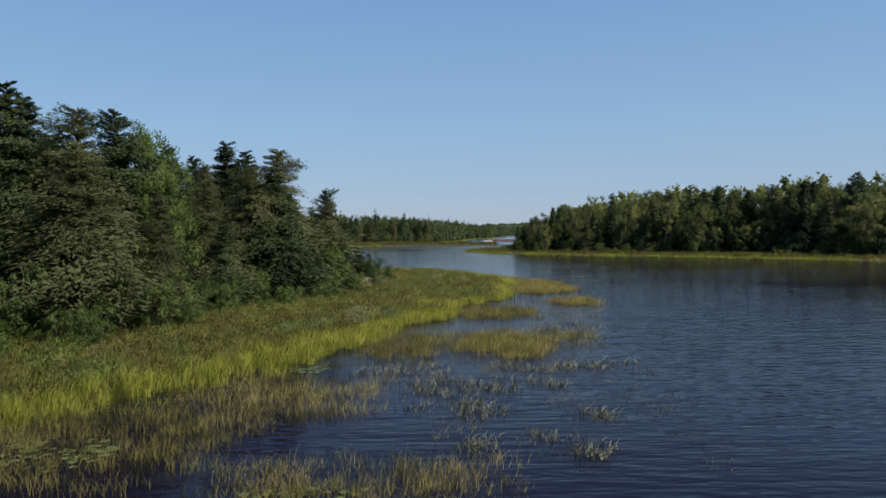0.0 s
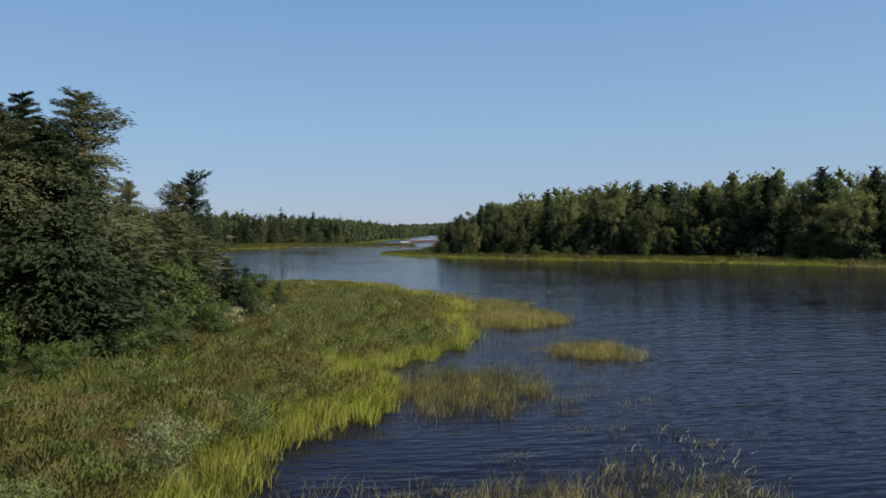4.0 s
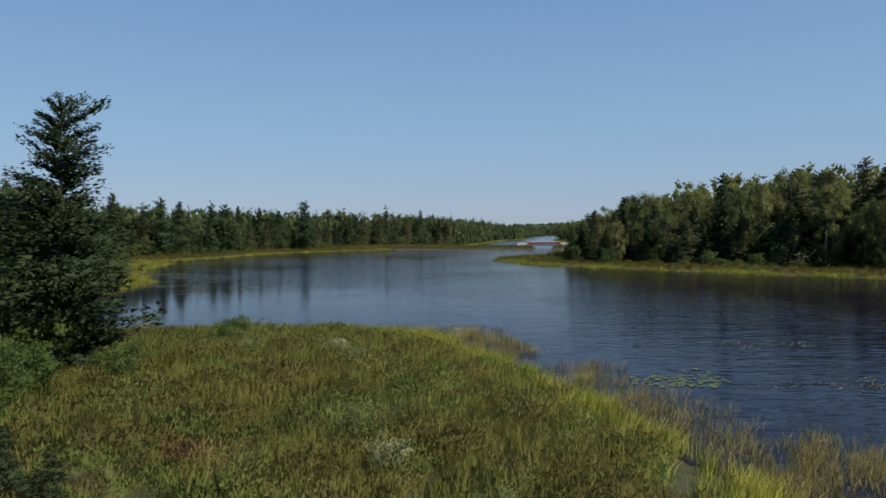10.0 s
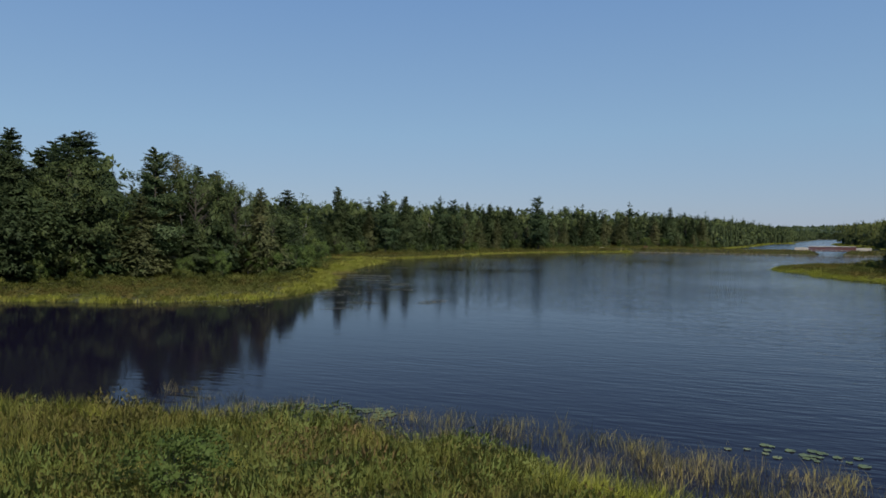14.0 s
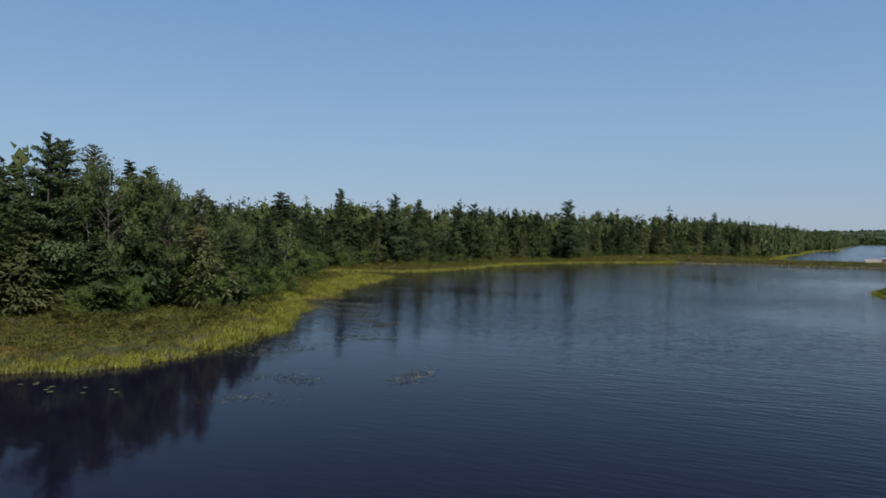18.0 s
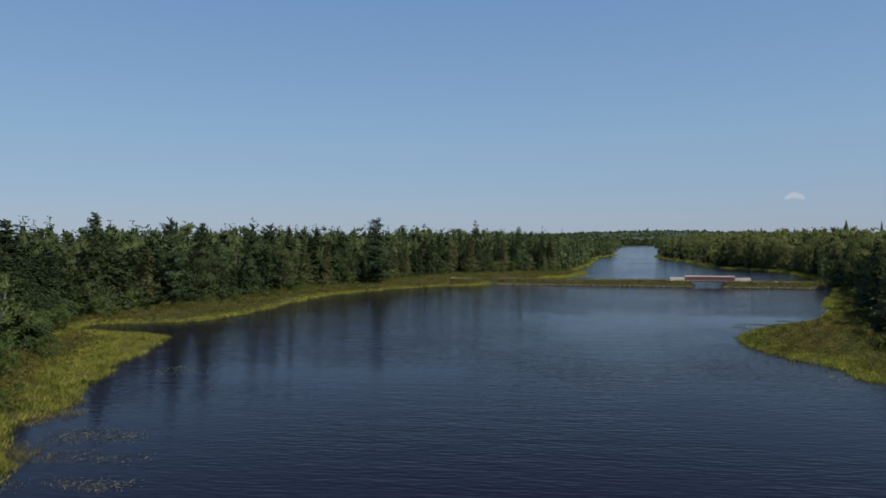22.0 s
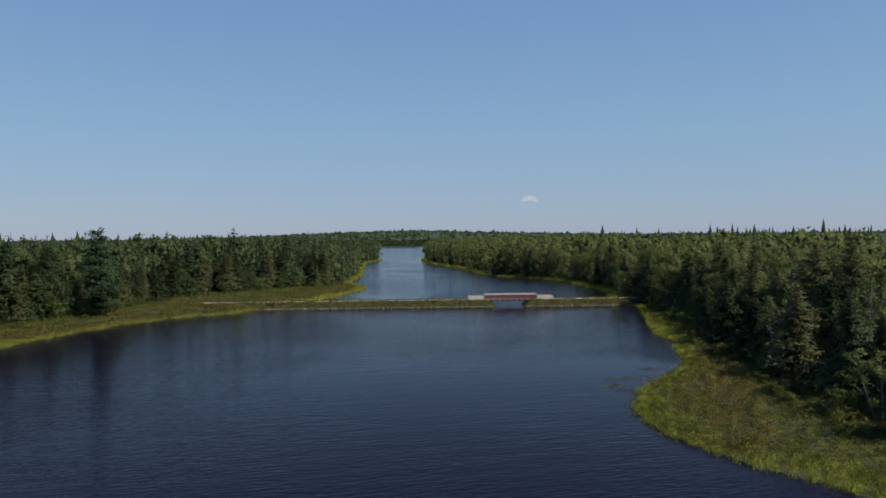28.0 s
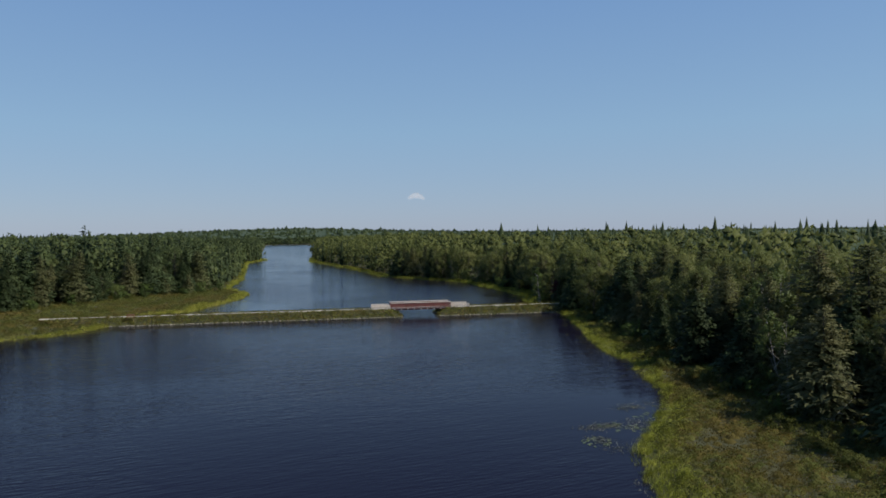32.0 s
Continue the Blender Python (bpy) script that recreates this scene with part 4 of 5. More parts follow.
def marsh():
    rng = np.random.default_rng(11)
    near = (-34, 18, 12, 128)
    # low shrubs of the near marsh
    fine = [clump(100 + k, 120, 0.115, 0.48, 0.46, 1.1, 0.13) if k % 2 else clump(100 + k, 130, 0.062, 0.5, 0.52, 0.4, 0.3) for k in range(4)]
    p = spread(rng, near, 6.5)
    d, w = inland(p), out_of_woods(p)
    keep = (d > 1.2 + 1.0 * wobble(p, 4.0, 3.0)) & (w > -1) & (p[:, 0] > -25)
    p = p[keep]
    tone = 0.7 * wobble(p, 7.0, 7.0) + 0.5 * wobble(p, 2.1, 4.0) + 0.25 * rng.normal(size=len(p))
    s = rng.uniform(0.7, 1.35, len(p)) * (1.0 + 0.55 * np.clip(wobble(p, 1.9, 2.0), -0.85, 1.2))
    for name, label, mat, pick in (("heath", "low olive brown leatherleaf heath on the marsh", M_HEATH, tone < 0.05),
                                   ("sweet_gale", "low green sweet gale thicket on the marsh", M_GALE, (tone >= 0.05) & (tone < 0.75)),
                                   ("dry_heath", "reddish brown dry heath on the marsh", M_DRY, tone >= 0.75)):
        cover(name, label, "heath", mat, fine, p[pick], s[pick], s[pick] * rng.uniform(0.7, 1.2, pick.sum()), rng, 0.08)
    # grass between the shrubs
    p = spread(rng, near, 6.0)
    d, w = inland(p), out_of_woods(p)
    p = p[(d > 1.0) & (w > -2) & (wobble(p, 4.5, 5.0) + 0.4 * rng.normal(size=len(p)) > 0.25 - np.clip((p[:, 1] - 80) / 40, 0, 0.9))]
    cover("marsh_grass", "thin dull green grass among the heath", "grass", M_GRASS, [tuft(110 + k, 14, 0.85, 0.22, 0.010, 0.35) for k in range(4)], p, rng.uniform(0.8, 1.3, len(p)), rng.uniform(0.7, 1.2, len(p)), rng)
    # bright sedge along the water
    p = spread(rng, (-34, 10, 12, 130), 13.0)
    d, w = inland(p), out_of_woods(p)
    wide = np.interp(p[:, 1], [40, 46, 51, 54, 61, 65, 98, 106], [1.7, 0.9, 0.6, 2.4, 2.0, 0.5, 0.5, 1.5]) + 1.2 * wobble(p, 6.0, 4.0)
    wet = np.interp(p[:, 1], [20, 26, 34, 40, 48], [3.6, 3.0, 2.2, 0.5, 0.2]) * rng.uniform(0, 1, len(p)) ** 1.4
    p = p[(d > -0.5 - wet + 0.5 * wobble(p, 3.0)) & (d < wide + 0.7 * rng.normal(size=len(p))) & (w > 1) & (p[:, 1] < 121)]
    cover("sedge", "tall yellow green sedge along the water's edge", "sedge", M_SEDGE, [tuft(120 + k, 15, 0.95, 0.28, 0.009, 0.5) for k in range(4)], p, rng.uniform(0.8, 1.3, len(p)), rng.uniform(0.7, 1.15, len(p)), rng)
    # far banks: coarser plants
    coarse = [clump(130 + k, 76, 0.095, 0.8, 0.6, 0.3, 0.3) for k in range(4)]
    for name, box in (("west", (-125, 112, 5, 480)), ("east", (0, 120, 120, 480)), ("upper", (-20, 480, 110, 800))):
        p = spread(rng, box, 0.5 if name == "upper" else 2.1 if name == "east" else 1.4)
        d, w = inland(p), out_of_woods(p)
        p = p[(d > 1.6 + 1.3 * wobble(p, 7.0, 3.0) + np.where(p[:, 0] < -30, np.interp(p[:, 1], [165, 175, 190, 205, 255, 262], [0, 2.5, 1.5, 4.5, 5.0, 0]), 0)) & (w > -10) & ((w > -2) | (rng.random(len(p)) < 0.35)) & (w < 40) & ~((p[:, 0] > -45) & (p[:, 1] < 135))]
        s = rng.uniform(0.7, 1.5, len(p))
        tone = wobble(p, 9.0, 7.0) + 0.5 * rng.normal(size=len(p))
        for label, mat, pick in (("low olive heath and shrubs on the " + name + " bank", M_BANK, tone < -0.3), ("low green shrubs on the " + name + " bank", M_LOW, tone >= -0.3)):
            cover("bank_shrubs", label, "shrubs", mat, coarse, p[pick], s[pick], s[pick] * rng.uniform(0.55, 1.25, pick.sum()), rng, 0.1)
        p = spread(rng, box, 1.5 if name == "upper" else 4.2)
        d, w = inland(p), out_of_woods(p)
        wide = 2.0 + 1.9 * wobble(p, 9.0, 4.0) + np.where(p[:, 0] < -30, np.interp(p[:, 1], [165, 175, 190, 205, 255, 262], [0, 2.5, 1.5, 4.5, 5.0, 0]), 0)
        wide += np.where((p[:, 0] > 20) & (p[:, 1] > 385), 2.5, np.where((p[:, 0] > 0) & (p[:, 1] > 225) & (p[:, 1] < 330), 1.6, np.where((p[:, 0] < -30) & (p[:, 1] > 185) & (p[:, 1] < 262), 1.8, 0)))
        p = p[(d > -0.4) & (d < wide + 0.5 * rng.normal(size=len(p))) & ~((p[:, 0] > -45) & (p[:, 1] < 135))]
        cover("bank_sedge", "yellow green sedge fringe along the " + name + " bank", "sedge", M_SEDGE, [tuft(140 + k, 17, 0.6, 0.45, 0.018, 0.7) for k in range(3)], p, rng.uniform(0.8, 1.3, len(p)), rng.uniform(0.6, 1.15, len(p)) * np.where(p[:, 1] > 385, 1.7, 1.0), rng)


# stands of reeds in the water: centre, half breadths, tufts to the square metre, height
REEDS = [(-11, 23, 5, 4.5, 2.2, 0.9), (-6, 29, 4, 4.5, 1.6, 0.9), (-2, 19, 4.5, 2.5, 2.5, 0.8), (4.2, 42.5, 2.8, 4.6, 3.8, 0.95), (0.8, 43, 3.4, 5, 1.5, 0.85), (-2.2, 42, 2.2, 6, 1.8, 0.85), (7.6, 45, 2.4, 4, 1.2, 0.8),
         (4.4, 59, 3.4, 5, 3.2, 0.9), (12.3, 66.5, 2.4, 2.4, 6.0, 1.0), (10.8, 82, 4.6, 5.5, 8.0, 1.0), (11, 92, 4.4, 6, 2.4, 0.9), (6.4, 104, 2.6, 8, 2.0, 0.8), (9.0, 100, 2.2, 5, 1.1, 0.85),
         (2.6, 116, 2.6, 6, 2.0, 0.8), (-1.5, 122.8, 5, 2.4, 1.5, 0.85), (-58.5, 197.5, 2.8, 4.5, 2.2, 0.6), (-64, 209, 3.2, 3.0, 2.2, 0.6), (-69, 218, 3, 3, 1.6, 0.6), (-9, 125.4, 6, 1.6, 1.0, 0.75), (-18, 125.2, 7, 1.4, 0.8, 0.7), (8, 60, 8, 12, 0.12, 0.5), (4, 30, 6, 10, 0.18, 0.5)]


def reeds():
    rng = np.random.default_rng(12)
    shapes = [tuft(150 + k, 26, 0.85, 0.55, 0.0055, 0.5) for k in range(4)]
    for k, (cx, cy, rx, ry, per, high) in enumerate(REEDS):
        p = spread(rng, (cx - rx, cy - ry, cx + rx, cy + ry), per * 2.4)
        q = np.hypot((p[:, 0] - cx) / rx, (p[:, 1] - cy) / ry) + 0.25 * wobble(p, 1.6, k)
        p = p[(q + 0.22 * rng.normal(size=len(q)) < 0.85) & (inland(p) < 0.4)]
        at = np.column_stack([p, np.full(len(p), -0.05)])
        s = rng.uniform(0.7, 1.3, len(p))
        soup = Soup()
        for j, (v, f, n) in enumerate(shapes):
            m = np.arange(len(p)) % 4 == j
            if m.any():
                soup.add(*stamp((v, f, n), at[m], rng.uniform(0, 6.28, m.sum()), s[m], high * rng.uniform(0.5, 1.1, m.sum())))
        tagged(new("reeds", soup.mesh("reeds", M_REED)), "thin stand of green brown reeds in shallow water", "reeds", kind="stuff")


# floating leaves: centre, half breadths, leaves to the square metre
LILIES = [(10.9, 106.6, 2.4, 1.5, 9.0), (0.5, 126.6, 2.2, 1.0, 3.0), (-15.2, 125.9, 2.6, 1.2, 9.0), (-12, 22, 2.2, 1.8, 7.0), (-3, 18.5, 2, 0.6, 6.0), (-6.2, 35.4, 0.9, 0.9, 12.0), (12.1, 108.4, 1.2, 1.0, 3.0),
          (-44, 155.5, 4, 1.0, 1.0), (-63, 230.5, 3, 3, 2.0),
          (11.6, 275.3, 1.4, 1.6, 4.0), (16.5, 278.6, 2.4, 2.0, 3.0), (21.4, 281, 1.6, 1.2, 4.0), (9.7, 231.8, 1.2, 1.6, 4.0)]
# pale weed just under and on the surface
WEEDS = [(1.7, 26.4, 0.8, 0.6, 6.0), (4.9, 21.9, 0.5, 0.9, 8.0), (3.8, 23.4, 0.7, 0.4, 6.0), (-4.1, 27.1, 0.8, 0.6, 5.0), (5.9, 26.2, 0.6, 0.5, 5.0), (1.4, 22.6, 0.6, 0.9, 7.0),
         (10, 50, 0.9, 1.8, 1.6), (19.1, 117, 3.2, 1.0, 1.2), (18.2, 105.5, 3.0, 1.2, 1.4), (18.7, 97, 2.6, 1.0, 1.6), (-28.6, 167, 0.9, 2.6, 3.0), (-35, 163, 2.6, 1.2, 1.6), (-39, 180, 2.5, 2.0, 1.6),
         (-1.5, 35, 2.5, 1.6, 2.5), (1, 31, 2.5, 2.0, 2.2), (5.5, 35.5, 3.0, 1.2, 2.5), (3.5, 31.5, 2.5, 1.0, 2.0), (8.2, 36, 2.2, 1.0, 1.2), (1, 27.5, 2.0, 1.2, 2.0), (8.6, 47, 2.2, 2.6, 1.4),
         (-33, 158, 2.5, 1.5, 0.8), (-42, 172, 2.5, 4, 1.0), (13, 273.4, 2.6, 2.0, 1.4), (18.5, 279, 3.2, 1.8, 1.6), (24, 285, 2.6, 1.6, 1.2), (-56, 204, 4.5, 2.0, 2.2), (-52.5, 199, 4.0, 1.2, 2.2), (-49.5, 194, 3.4, 1.0, 3.0), (-44.5, 189.6, 3.0, 0.8, 3.0), (-41.8, 187.6, 1.0, 2.0, 3.5), (-56, 193, 2.6, 1.6, 2.0), (-53, 186, 2.4, 1.6, 2.0), (-48, 181, 2.6, 1.4, 1.6), (14.5, 279.5, 2.6, 1.0, 3.0), (11.9, 276, 1.0, 1.2, 4.0), (21.5, 284.6, 1.6, 1.0, 3.0),
         (8.6, 262.6, 1.0, 3.0, 1.2)]


def lilies():
    rng = np.random.default_rng(13)
    for cx, cy, rx, ry, per in LILIES:
        p = spread(rng, (cx - rx, cy - ry, cx + rx, cy + ry), per)
        p = p[np.hypot((p[:, 0] - cx) / rx, (p[:, 1] - cy) / ry) + 0.3 * wobble(p, 1.2) < 1]
        soup = Soup()
        ring = np.linspace(0.25, 2 * math.pi - 0.25, 9)
        v = np.vstack([[(0.02, 0, 0.004)], np.column_stack([np.cos(ring), np.sin(ring) * 0.85, 0.006 + 0.02 * np.cos(2 * ring) ** 2])])
        f = np.array([(0, i, i + 1) for i in range(1, 9)])
        s = rng.uniform(0.10, 0.2, len(p))
        soup.add(*stamp((v, f, None), np.column_stack([p, np.full(len(p), 0.008)]), rng.uniform(0, 6.28, len(p)), s, np.ones(len(p))))
        tagged(new("lily_pads", soup.mesh("lily_pads", M_LILY)), "yellow green lily pads floating on dark water", "lily pads", kind="stuff")

    shapes = [tuft(155 + k, 8, 0.46, 0.4, 0.012, 0.9) for k in range(3)]
    for cx, cy, rx, ry, per in WEEDS:
        p = spread(rng, (cx - rx, cy - ry, cx + rx, cy + ry), per * 2.2)
        p = p[np.hypot((p[:, 0] - cx) / rx, (p[:, 1] - cy) / ry) + 0.3 * wobble(p, 0.8) < 1]
        soup = Soup()
        for k, (v, f, n) in enumerate(shapes):
            m = np.arange(len(p)) % 3 == k
            if m.any():
                soup.add(*stamp((v, f, n), np.column_stack([p[m], np.zeros(m.sum())]), rng.uniform(0, 6.28, m.sum()), rng.uniform(0.8, 1.5, m.sum()) * (1.5 if cy > 60 else 1.0), rng.uniform(0.4, 1.0, m.sum()) * (0.3 if cy > 60 else 1.0)))
        if soup.v:
            tagged(new("water_weed", soup.mesh("water_weed", M_WEED)), "pale green water weed breaking the lake surface", "water weed", kind="stuff")


# single shrubs on the marsh: kind, x, y, height
SHRUBS = [("pale", -5.3, 48.8, 1.9), ("pale", -3.6, 52.2, 1.5), ("pale", -6.2, 51.0, 1.3), ("pale", -7.8, 46.0, 1.3), ("pale", -9.2, 44.0, 1.2), ("pale", -3.2, 68, 1.1), ("pale", -6.5, 66, 1.2), ("pale", -5, 73, 1.4),
          ("pale", -1, 92.8, 1.4), ("pale", -2.4, 96, 1.5), ("pale", -1.6, 79, 1.2), ("pale", 1.8, 88.5, 1.3), ("pale", 2.6, 86.5, 1.1), ("pale", -8.5, 75.5, 1.7),
          ("pale", -8.0, 85.5, 1.4), ("pale", -4.5, 108.3, 1.3), ("bush", -13.2, 115.8, 1.9), ("pale", -10.5, 111, 1.2), ("pale", -6, 112, 1.2), ("pale", -15.5, 108, 1.2),
          ("bush", -19.5, 40, 2.6), ("bush", -23, 37, 2.4), ("pale", -22.5, 33.5, 2.2), ("bush", -13.5, 61, 2.0), ("bush", -12, 66, 1.9), ("sapling", -8.6, 83.5, 3.8),
          ("sapling", -6.6, 86.5, 2.4), ("sapling", -9.8, 82, 4.6), ("sapling", -10.8, 77.5, 5.2), ("sapling", -9.0, 79.8, 3.6), ("sapling", -11.6, 80.2, 5.8), ("young", -12.6, 76.0, 4.2), ("bush", -12.5, 90, 2.4), ("young", -14.5, 95, 3.2),
          ("bush", -15.5, 99, 2.6), ("bush", -17.5, 102, 2.8), ("young", -20.5, 104, 4.2), ("bush", -22.5, 107, 2.4), ("young", -24, 101, 4.5), ("bush", -14, 103.5, 1.8),
          ("sapling", -9.6, 89.5, 1.9), ("pale", -7.4, 80.2, 1.9)]


def shrubs():
    rng = np.random.default_rng(14)
    for k, (kind, x, y, high) in enumerate(SHRUBS):
        plant(kind, x, y, high, rng.uniform(0, 6.28), k, rng.uniform(0.9, 1.2), "shrubs on the marsh")


def bank_bushes():
    rng = np.random.default_rng(15)
    for name, poly, step, lo, box in (("west", WOOD_WEST, 2.7, -10.0, (-100, 140, -44, 215)), ("west", WOOD_WEST, 3.4, -6.0, (-110, 262, -40, 440)), ("east", WOOD_EAST, 3.4, -5.0, (15, 150, 90, 360))):
        p, d = scatter(rng, poly, step, lo, -1.0, box)
        p = p[(inland(p) > 2.4) & (rng.random(len(p)) < 0.62)]
        for x, y in p:
            plant("bank_bush", x, y, rng.uniform(0.9, 1.9), rng.uniform(0, 6.28), int(rng.integers(0, 3)), rng.uniform(0.8, 1.5), "shrubs on the " + name + " bank")


marsh()
bank_bushes()
reeds()
lilies()
shrubs()

# ---- causeway and bridge ----
WAY_FROM, WAY_TO = Vector((-46, 395.9)), Vector((78, 368.0))
WAY = (WAY_TO - WAY_FROM).normalized()
WAY_TURN = math.atan2(WAY.y, WAY.x)
BRIDGE_AT, BRIDGE_LONG, DECK = 79.8, 14.2, 1.75


def on_way(u, v, z):
    """A place u metres along the causeway from its west end and v metres to its north."""
    return (WAY_FROM.x + WAY.x * u - WAY.y * v, WAY_FROM.y + WAY.y * u + WAY.x * v, z)


def way_top(u, v):
    end = BRIDGE_AT - BRIDGE_LONG / 2, BRIDGE_AT + BRIDGE_LONG / 2
    gap = np.where(u < BRIDGE_AT, end[0] + 3.2 - u, u - end[1] + 4.2)
    return np.minimum(np.minimum(1.6, (5.2 - np.abs(v)) * 0.66 - 0.3), gap * 0.62 - 0.3)


def causeway():
    for a, b in ((0.0, BRIDGE_AT - BRIDGE_LONG / 2 + 3.2), (BRIDGE_AT + BRIDGE_LONG / 2 - 4.2, 118.0)):
        us, vs = np.linspace(a, b, int(b - a) + 2), np.linspace(-5.4, 5.4, 28)
        gu, gv = np.meshgrid(us, vs)
        z = way_top(gu, gv) + 0.06 * np.sin(gu * 2.3) * np.cos(gv * 3.1)
        x, y, _ = on_way(gu, gv, 0)
        i = np.arange(gu.size).reshape(gu.shape)
        f = np.stack([i[:-1, :-1], i[:-1, 1:], i[1:, 1:], i[1:, :-1]], 2).reshape(-1, 4)
        tagged(new("causeway", mesh_of("causeway", np.stack([x, y, z], 2).reshape(-1, 3), f, M_GROUND, True)), "low earth causeway with grassy slopes across the lake", "causeway", kind="structure")
    for a, b in ((-4.0, BRIDGE_AT - BRIDGE_LONG / 2 + 0.3), (BRIDGE_AT + BRIDGE_LONG / 2 - 0.3, 122.0)):
        us = np.linspace(a, b, int(b - a))
        rows = [[on_way(u, v + 0.12 * math.sin(u * 0.7 + v), z) for u in us] for v, z in ((-1.1, 1.63), (-0.8, 1.67), (0, 1.66), (0.8, 1.67), (1.1, 1.63))]
        v = np.array(rows).reshape(-1, 3)
        i = np.arange(len(v)).reshape(5, -1)
        f = np.stack([i[:-1, :-1], i[:-1, 1:], i[1:, 1:], i[1:, :-1]], 2).reshape(-1, 4)
        tagged(new("trail", mesh_of("trail", v, f, M_GRAVEL, True)), "pale gravel trail along the causeway", "path", kind="structure")
    rng = np.random.default_rng(21)
    n = 9000
    u, v = rng.uniform(-2, 118, n), rng.uniform(-4.5, 4.5, n)
    keep = (np.abs(v) > 1.15) & (way_top(u, v) > 0.25)
    u, v = u[keep], v[keep]
    x, y, z = on_way(u, v, way_top(u, v))
    at = np.column_stack([x, y, z - 0.1])
    kind = rng.random(len(u))
    for name, mat, lo, hi, shapes in (("causeway_grass", M_GRASS, 0.0, 0.5, [tuft(160 + k, 16, 0.42, 0.35, 0.022, 0.6) for k in range(3)]), ("causeway_herbs", M_LOW, 0.5, 0.8, [clump(165 + k, 26, 0.12, 0.45, 0.35) for k in range(3)]), ("causeway_shrubs", M_BANK, 0.8, 1.0, [clump(168 + k, 30, 0.12, 0.5, 0.4) for k in range(3)])):
        soup = Soup()
        for k, shape in enumerate(shapes):
            m = (kind >= lo) & (kind < hi) & (np.arange(len(u)) % 3 == k)
            soup.add(*stamp(shape, at[m], rng.uniform(0, 6.28, m.sum()), rng.uniform(0.8, 1.4, m.sum()), rng.uniform(0.6, 1.3, m.sum())))
        tagged(new(name, soup.mesh(name, mat)), "rough grass and low herbs on the causeway slope", "grass", kind="stuff")
    # stones along the waterline
    soup = Soup()
    ico = np.array([(1, 0, 0), (-1, 0, 0), (0, 1, 0), (0, -1, 0), (0, 0, 0.7), (0, 0, -0.7)], float)
    tri = np.array([(0, 2, 4), (2, 1, 4), (1, 3, 4), (3, 0, 4), (2, 0, 5), (1, 2, 5), (3, 1, 5), (0, 3, 5)])
    n = 1100
    u = rng.uniform(4, 114, n)
    v = np.where(rng.random(n) < 0.7, -1, 1) * (4.55 + rng.normal(0, 0.16, n))
    keep = way_top(u, v * 0.9) > 0.2
    x, y, z = on_way(u[keep], v[keep], np.full(keep.sum(), 0.08))
    s = rng.uniform(0.12, 0.3, keep.sum())
    for k in range(3):
        m = np.arange(len(s)) % 3 == k
        soup.add(*stamp((ico + rng.normal(0, 0.2, ico.shape), tri, None), np.column_stack([x, y, z])[m], rng.uniform(0, 6.28, m.sum()), s[m], s[m] * 0.8))
    tagged(new("shore_stones", soup.mesh("shore_stones", M_STONE)), "pale weathered stones along the causeway waterline", "stones", kind="stuff")


def box_part(name, size, at, mat, parent, label="", turn=0.0, bevel=0.02):
    """A bevelled timber or beam, placed by its centre."""
    bm = bmesh.new()
    bmesh.ops.create_cube(bm, size=1.0)
    bmesh.ops.scale(bm, vec=size, verts=bm.verts)
    bmesh.ops.bevel(bm, geom=bm.edges[:], offset=min(bevel, min(size) * 0.2), segments=1, affect="EDGES")
    me = bpy.data.meshes.new(name)
    bm.to_mesh(me)
    bm.free()
    me.materials.append(mat)
    ob = part(name, me, parent, label)
    ob.matrix_basis = Matrix.Translation(at) @ Matrix.Rotation(turn, 4, "Y")
    return ob


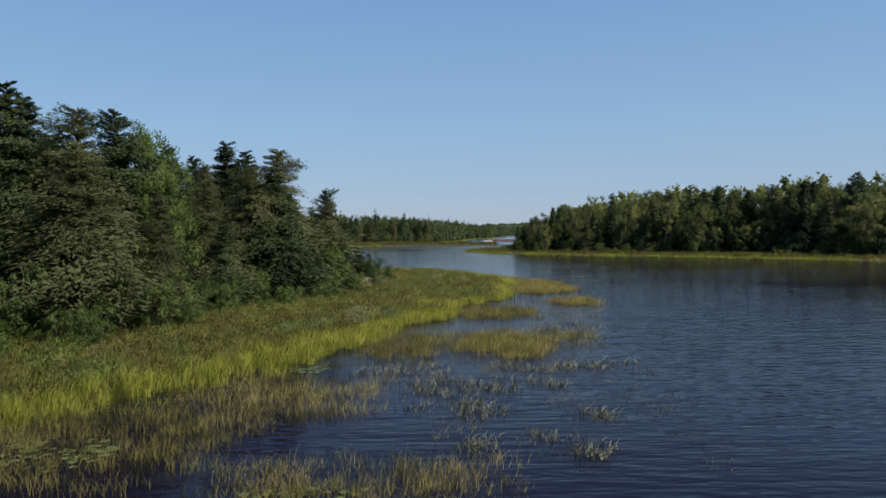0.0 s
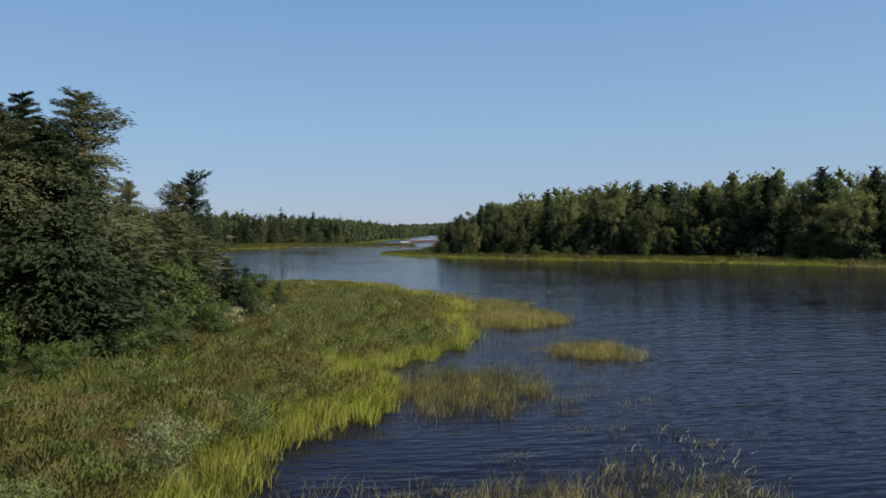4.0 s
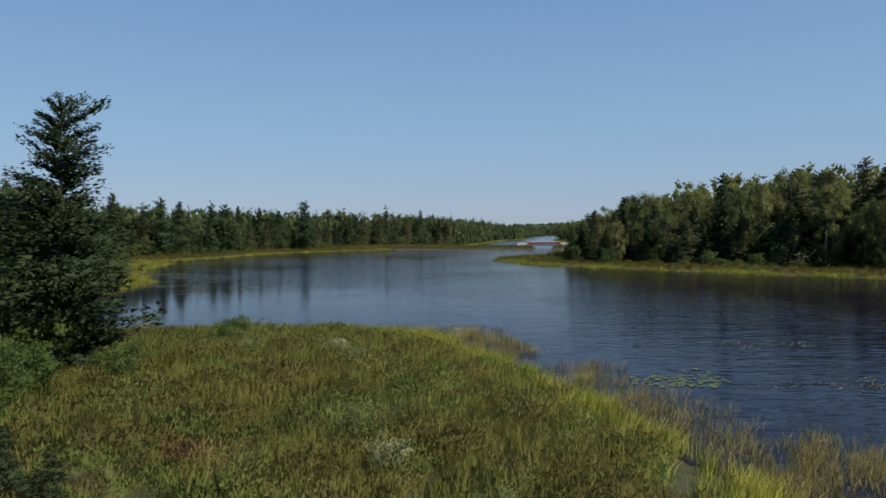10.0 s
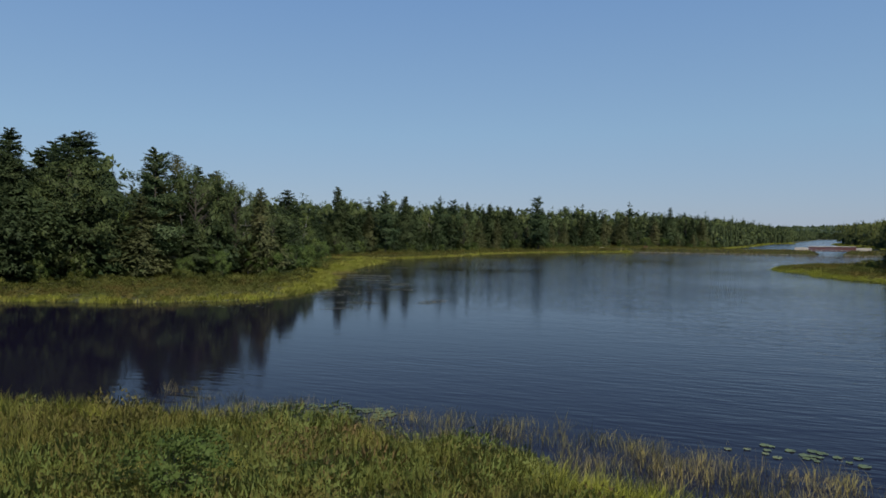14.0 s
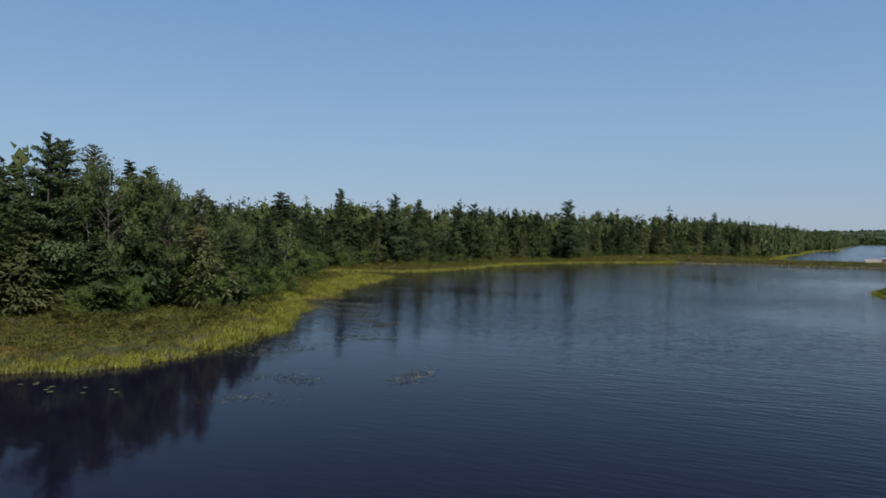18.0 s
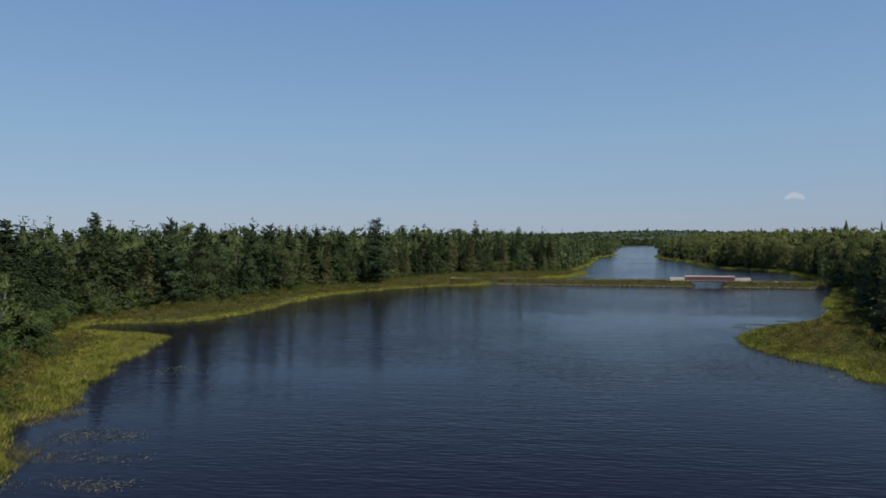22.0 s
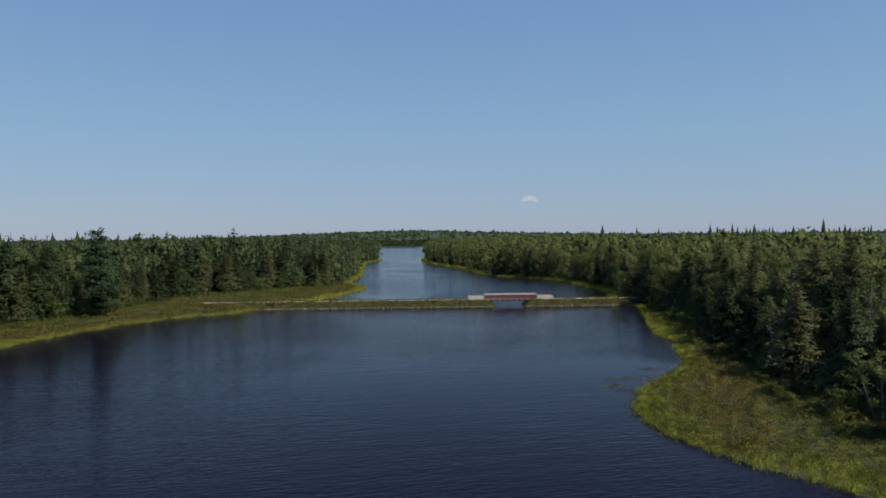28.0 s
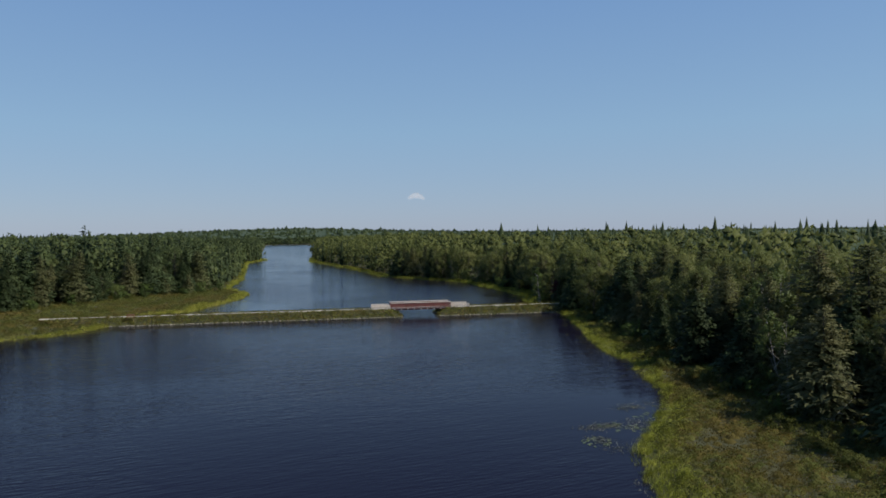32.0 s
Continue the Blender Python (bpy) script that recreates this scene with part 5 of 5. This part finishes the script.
def bridge():
    x, y, _ = on_way(BRIDGE_AT, 0, 0)
    b = thing("footbridge", "red brown timber footbridge with pale cap rails", "bridge")
    b.matrix_basis = pose(x, y, DECK, 0, 0, math.degrees(WAY_TURN))
    half = BRIDGE_LONG / 2
    box_part("deck", (BRIDGE_LONG, 3.3, 0.10), (0, 0, -0.05), M_OLD_WOOD, b, "grey weathered plank deck")
    for side in (-1, 1):
        box_part("girder", (BRIDGE_LONG, 0.2, 0.30), (0, side * 1.35, -0.25), M_RED_WOOD, b, "rusty brown side girder")
        box_part("cap_rail", (BRIDGE_LONG, 0.30, 0.16), (0, side * 1.68, 1.30), M_PALE_WOOD, b, "pale weathered cap rail")
        for k in range(5):
            box_part("rail", (BRIDGE_LONG, 0.05, 0.14), (0, side * 1.66, 0.18 + 0.235 * k), M_RED_WOOD, b)
        for k in range(13):
            box_part("post", (0.12, 0.12, 1.55), (-half + 0.2 + k * (BRIDGE_LONG - 0.4) / 12, side * 1.74, 0.47), M_RED_WOOD, b)
        for k in range(12):
            box_part("brace", (0.06, 0.06, 1.5), (-half + 0.2 + (k + 0.5) * (BRIDGE_LONG - 0.4) / 12, side * 1.72, 0.6), M_RED_WOOD, b, "", 0.8 if k % 2 else -0.8)
    for k in range(9):
        box_part("joist", (0.2, 3.9, 0.2), (-half + 0.9 + k * (BRIDGE_LONG - 1.8) / 8, 0, -0.2), M_PALE_WOOD, b, "pale joist end")
    for side in (-1, 1):
        a = thing("bridge_abutment", "dark timber crib abutment under the bridge end", "abutment", "abutments of the bridge")
        px, py, _ = on_way(BRIDGE_AT + side * (half - 0.5), 0, 0)
        a.matrix_basis = pose(px, py, 0, 0, 0, math.degrees(WAY_TURN))
        for k in range(4):
            box_part("timber", (0.9, 3.6, 0.3), (side * (0.75 + 0.1 * k), 0, 0.1 + 0.31 * k), M_DARK_WOOD, a)
        box_part("wing_timber", (3.4, 0.3, 0.35), (-side * 1.0, -2.0, 0.55), M_DARK_WOOD, a, "sloping dark wing timber", -side * 0.42)
        box_part("wing_timber", (3.4, 0.3, 0.35), (-side * 1.0, 2.0, 0.55), M_DARK_WOOD, a, "sloping dark wing timber", -side * 0.42)
    for end in (-1, 1):
        for side in (-1, 1):
            g = thing("guard_fence", "whitish board guard fence at the bridge approach", "fence", "guard fences of the bridge")
            px, py, _ = on_way(BRIDGE_AT + end * (half + 2.3), side * 1.75, 0)
            g.matrix_basis = pose(px, py, 1.6, 0, 0, math.degrees(WAY_TURN))
            for k in range(4):
                box_part("post", (0.14, 0.14, 1.25), (-1.95 + 1.3 * k, 0.06 * side, 0.4), M_PALE_WOOD, g)
            for k in range(4):
                box_part("board", (4.3, 0.05, 0.19), (0, 0, 0.16 + 0.25 * k), M_PALE_WOOD, g)
    # trail furniture on the west bank
    f = thing("trail_bench", "small brown wooden bench beside the gravel trail", "bench")
    f.matrix_basis = pose(-31.5, 389.2, 1.55, 0, 0, math.degrees(WAY_TURN))
    box_part("seat", (1.7, 0.42, 0.06), (0, 0, 0.45), M_BROWN_WOOD, f)
    box_part("backrest", (1.7, 0.05, 0.36), (0, 0.22, 0.78), M_BROWN_WOOD, f)
    for sx in (-0.7, 0.7):
        box_part("leg", (0.08, 0.42, 0.45), (sx, 0, 0.22), M_BROWN_WOOD, f)
        box_part("upright", (0.06, 0.06, 0.95), (sx, 0.26, 0.48), M_BROWN_WOOD, f)


causeway()
bridge()

# ---- dead wood and odd trees ----


def bare_tree(name, label, x, y, high, lean, turn, mat, limbs, seed):
    """A leafless trunk with broken limbs."""
    rng = np.random.default_rng(seed)
    ob = thing(name, label, "dead tree")
    z = float(height(np.array([[x, y]], float))[0])
    ob.matrix_basis = Matrix.LocRotScale((x, y, z - 0.1), Euler((0, lean, turn)), None)
    s = np.linspace(0, 1, 7)
    path = np.column_stack([0.03 * high * np.sin(4 * s + seed), 0.02 * high * np.cos(5 * s), high * s])
    trunk = Soup()
    trunk.add(*tube(path, (0.008 if mat is M_BIRCH else 0.012) * high * (1 - 0.8 * s) + 0.012, 7))
    part("trunk", trunk.mesh("trunk", mat), ob)
    for k in range(limbs):
        u = rng.uniform(0.15, 0.95)
        a, far = rng.uniform(0, 6.28), high * rng.uniform(0.12, 0.28) * (1.1 - u * 0.6)
        base = np.array([0, 0, high * u])
        way = np.array([math.cos(a), math.sin(a), rng.uniform(-0.25, 0.4)])
        limb = Soup()
        mid = base + way * far * 0.5 + rng.normal(0, 0.05 * far, 3)
        limb.add(*tube([base, mid, base + way * far + rng.normal(0, 0.12 * far, 3)], [0.04, 0.025, 0.008], 4))
        for j in range(3):
            t = mid + way * far * 0.15 * j
            limb.add(*tube([t, t + rng.normal(0, 0.3, 3) * far], [0.016, 0.005], 3))
        part("limb", limb.mesh("limb", mat), ob)
    return ob


bare_tree("fallen_trunk", "bleached dead trunk leaning out of the dark woods", 31.6, 269.2, 4.6, 0.95, -0.35, M_SILVER, 3, 1)
bare_tree("dead_spruce", "dead grey spruce with tangled bare limbs", -23.0, 44.5, 5.5, 0.12, 0.5, M_DEAD, 22, 2)
bare_tree("dead_spruce", "dead grey spruce with tangled bare limbs", -20.0, 50.0, 3.6, 0.5, 2.5, M_DEAD, 16, 3)
bare_tree("leaning_birch", "thin pale birch trunk leaning among the larches", -20.8, 60.5, 9.0, 0.16, 0.3, M_BIRCH, 2, 4)
bare_tree("dead_tree", "thin bare dead tree in the woods", -116.0, 281.0, 8.0, 0.1, 0.5, M_DEAD, 14, 5)
bare_tree("dead_tree", "thin bare dead tree in the woods", -65.0, 186.0, 8.5, -0.08, 1.5, M_BIRCH, 8, 6)
bare_tree("dead_tree", "thin bare dead tree in the woods", -69.5, 178.0, 9.0, 0.2, 2.6, M_BIRCH, 8, 7)
bare_tree("dead_tree", "thin bare dead tree in the woods", -79.0, 217.0, 7.5, 0.05, 3.6, M_DEAD, 10, 8)
template("red", "red_maple", "dark red leaved maple at the wood's edge", "maple tree", *broadleaf(90, 6.0, 1.9, 60, 40, 0.26, 0.08, 2), M_BARK, M_RED)
plant("red", 71.5, 381.0, 6.5)
template("trail_birch", "birch_tree", "pale green birch", "birch tree", *broadleaf(52, 12, 2.6, 64, 60, 0.22, 0.16, 2, 0.0, 1.0, 0.15), M_BIRCH, M_BRIGHT)
plant("trail_birch", 66.6, 382.4, 10.0, 0.4, 0, 1.0, "", "pale green birch with a white trunk beside the trail")


def cloud():
    """One small far cumulus low over the horizon, its white given by its own glow."""
    soup = Soup()
    for cx, cz, r in ((-44, 0, 9), (-33, 5, 13), (-17, 10, 18), (-3, 15, 20), (9, 17, 14), (15, 9, 18), (31, 6, 14), (44, 1, 9)):
        c, k = np.array([cx, 0, cz]), cx
        bm = bmesh.new()
        bmesh.ops.create_icosphere(bm, subdivisions=3, radius=r)
        v = np.array([p.co[:] for p in bm.verts])
        v *= (1 + 0.12 * np.sin(v[:, :1] * 0.35 + k) + 0.1 * np.cos(v[:, 1:2] * 0.5 - k) + 0.1 * np.sin(v[:, 2:] * 0.6))
        v[:, 2] = np.maximum(v[:, 2], -9)
        soup.add(v + c, [[p.index for p in face.verts] for face in bm.faces])
        bm.free()
    me = soup.mesh("cloud", M_CLOUD)
    me.polygons.foreach_set("use_smooth", np.ones(len(me.polygons), bool))
    ob = tagged(new("cloud", me), "small white fair-weather cloud low in the sky", "cloud", kind="structure")
    ob.location, ob.scale = (1370, 4100, 222), (1.0, 1.0, 1.0)


cloud()
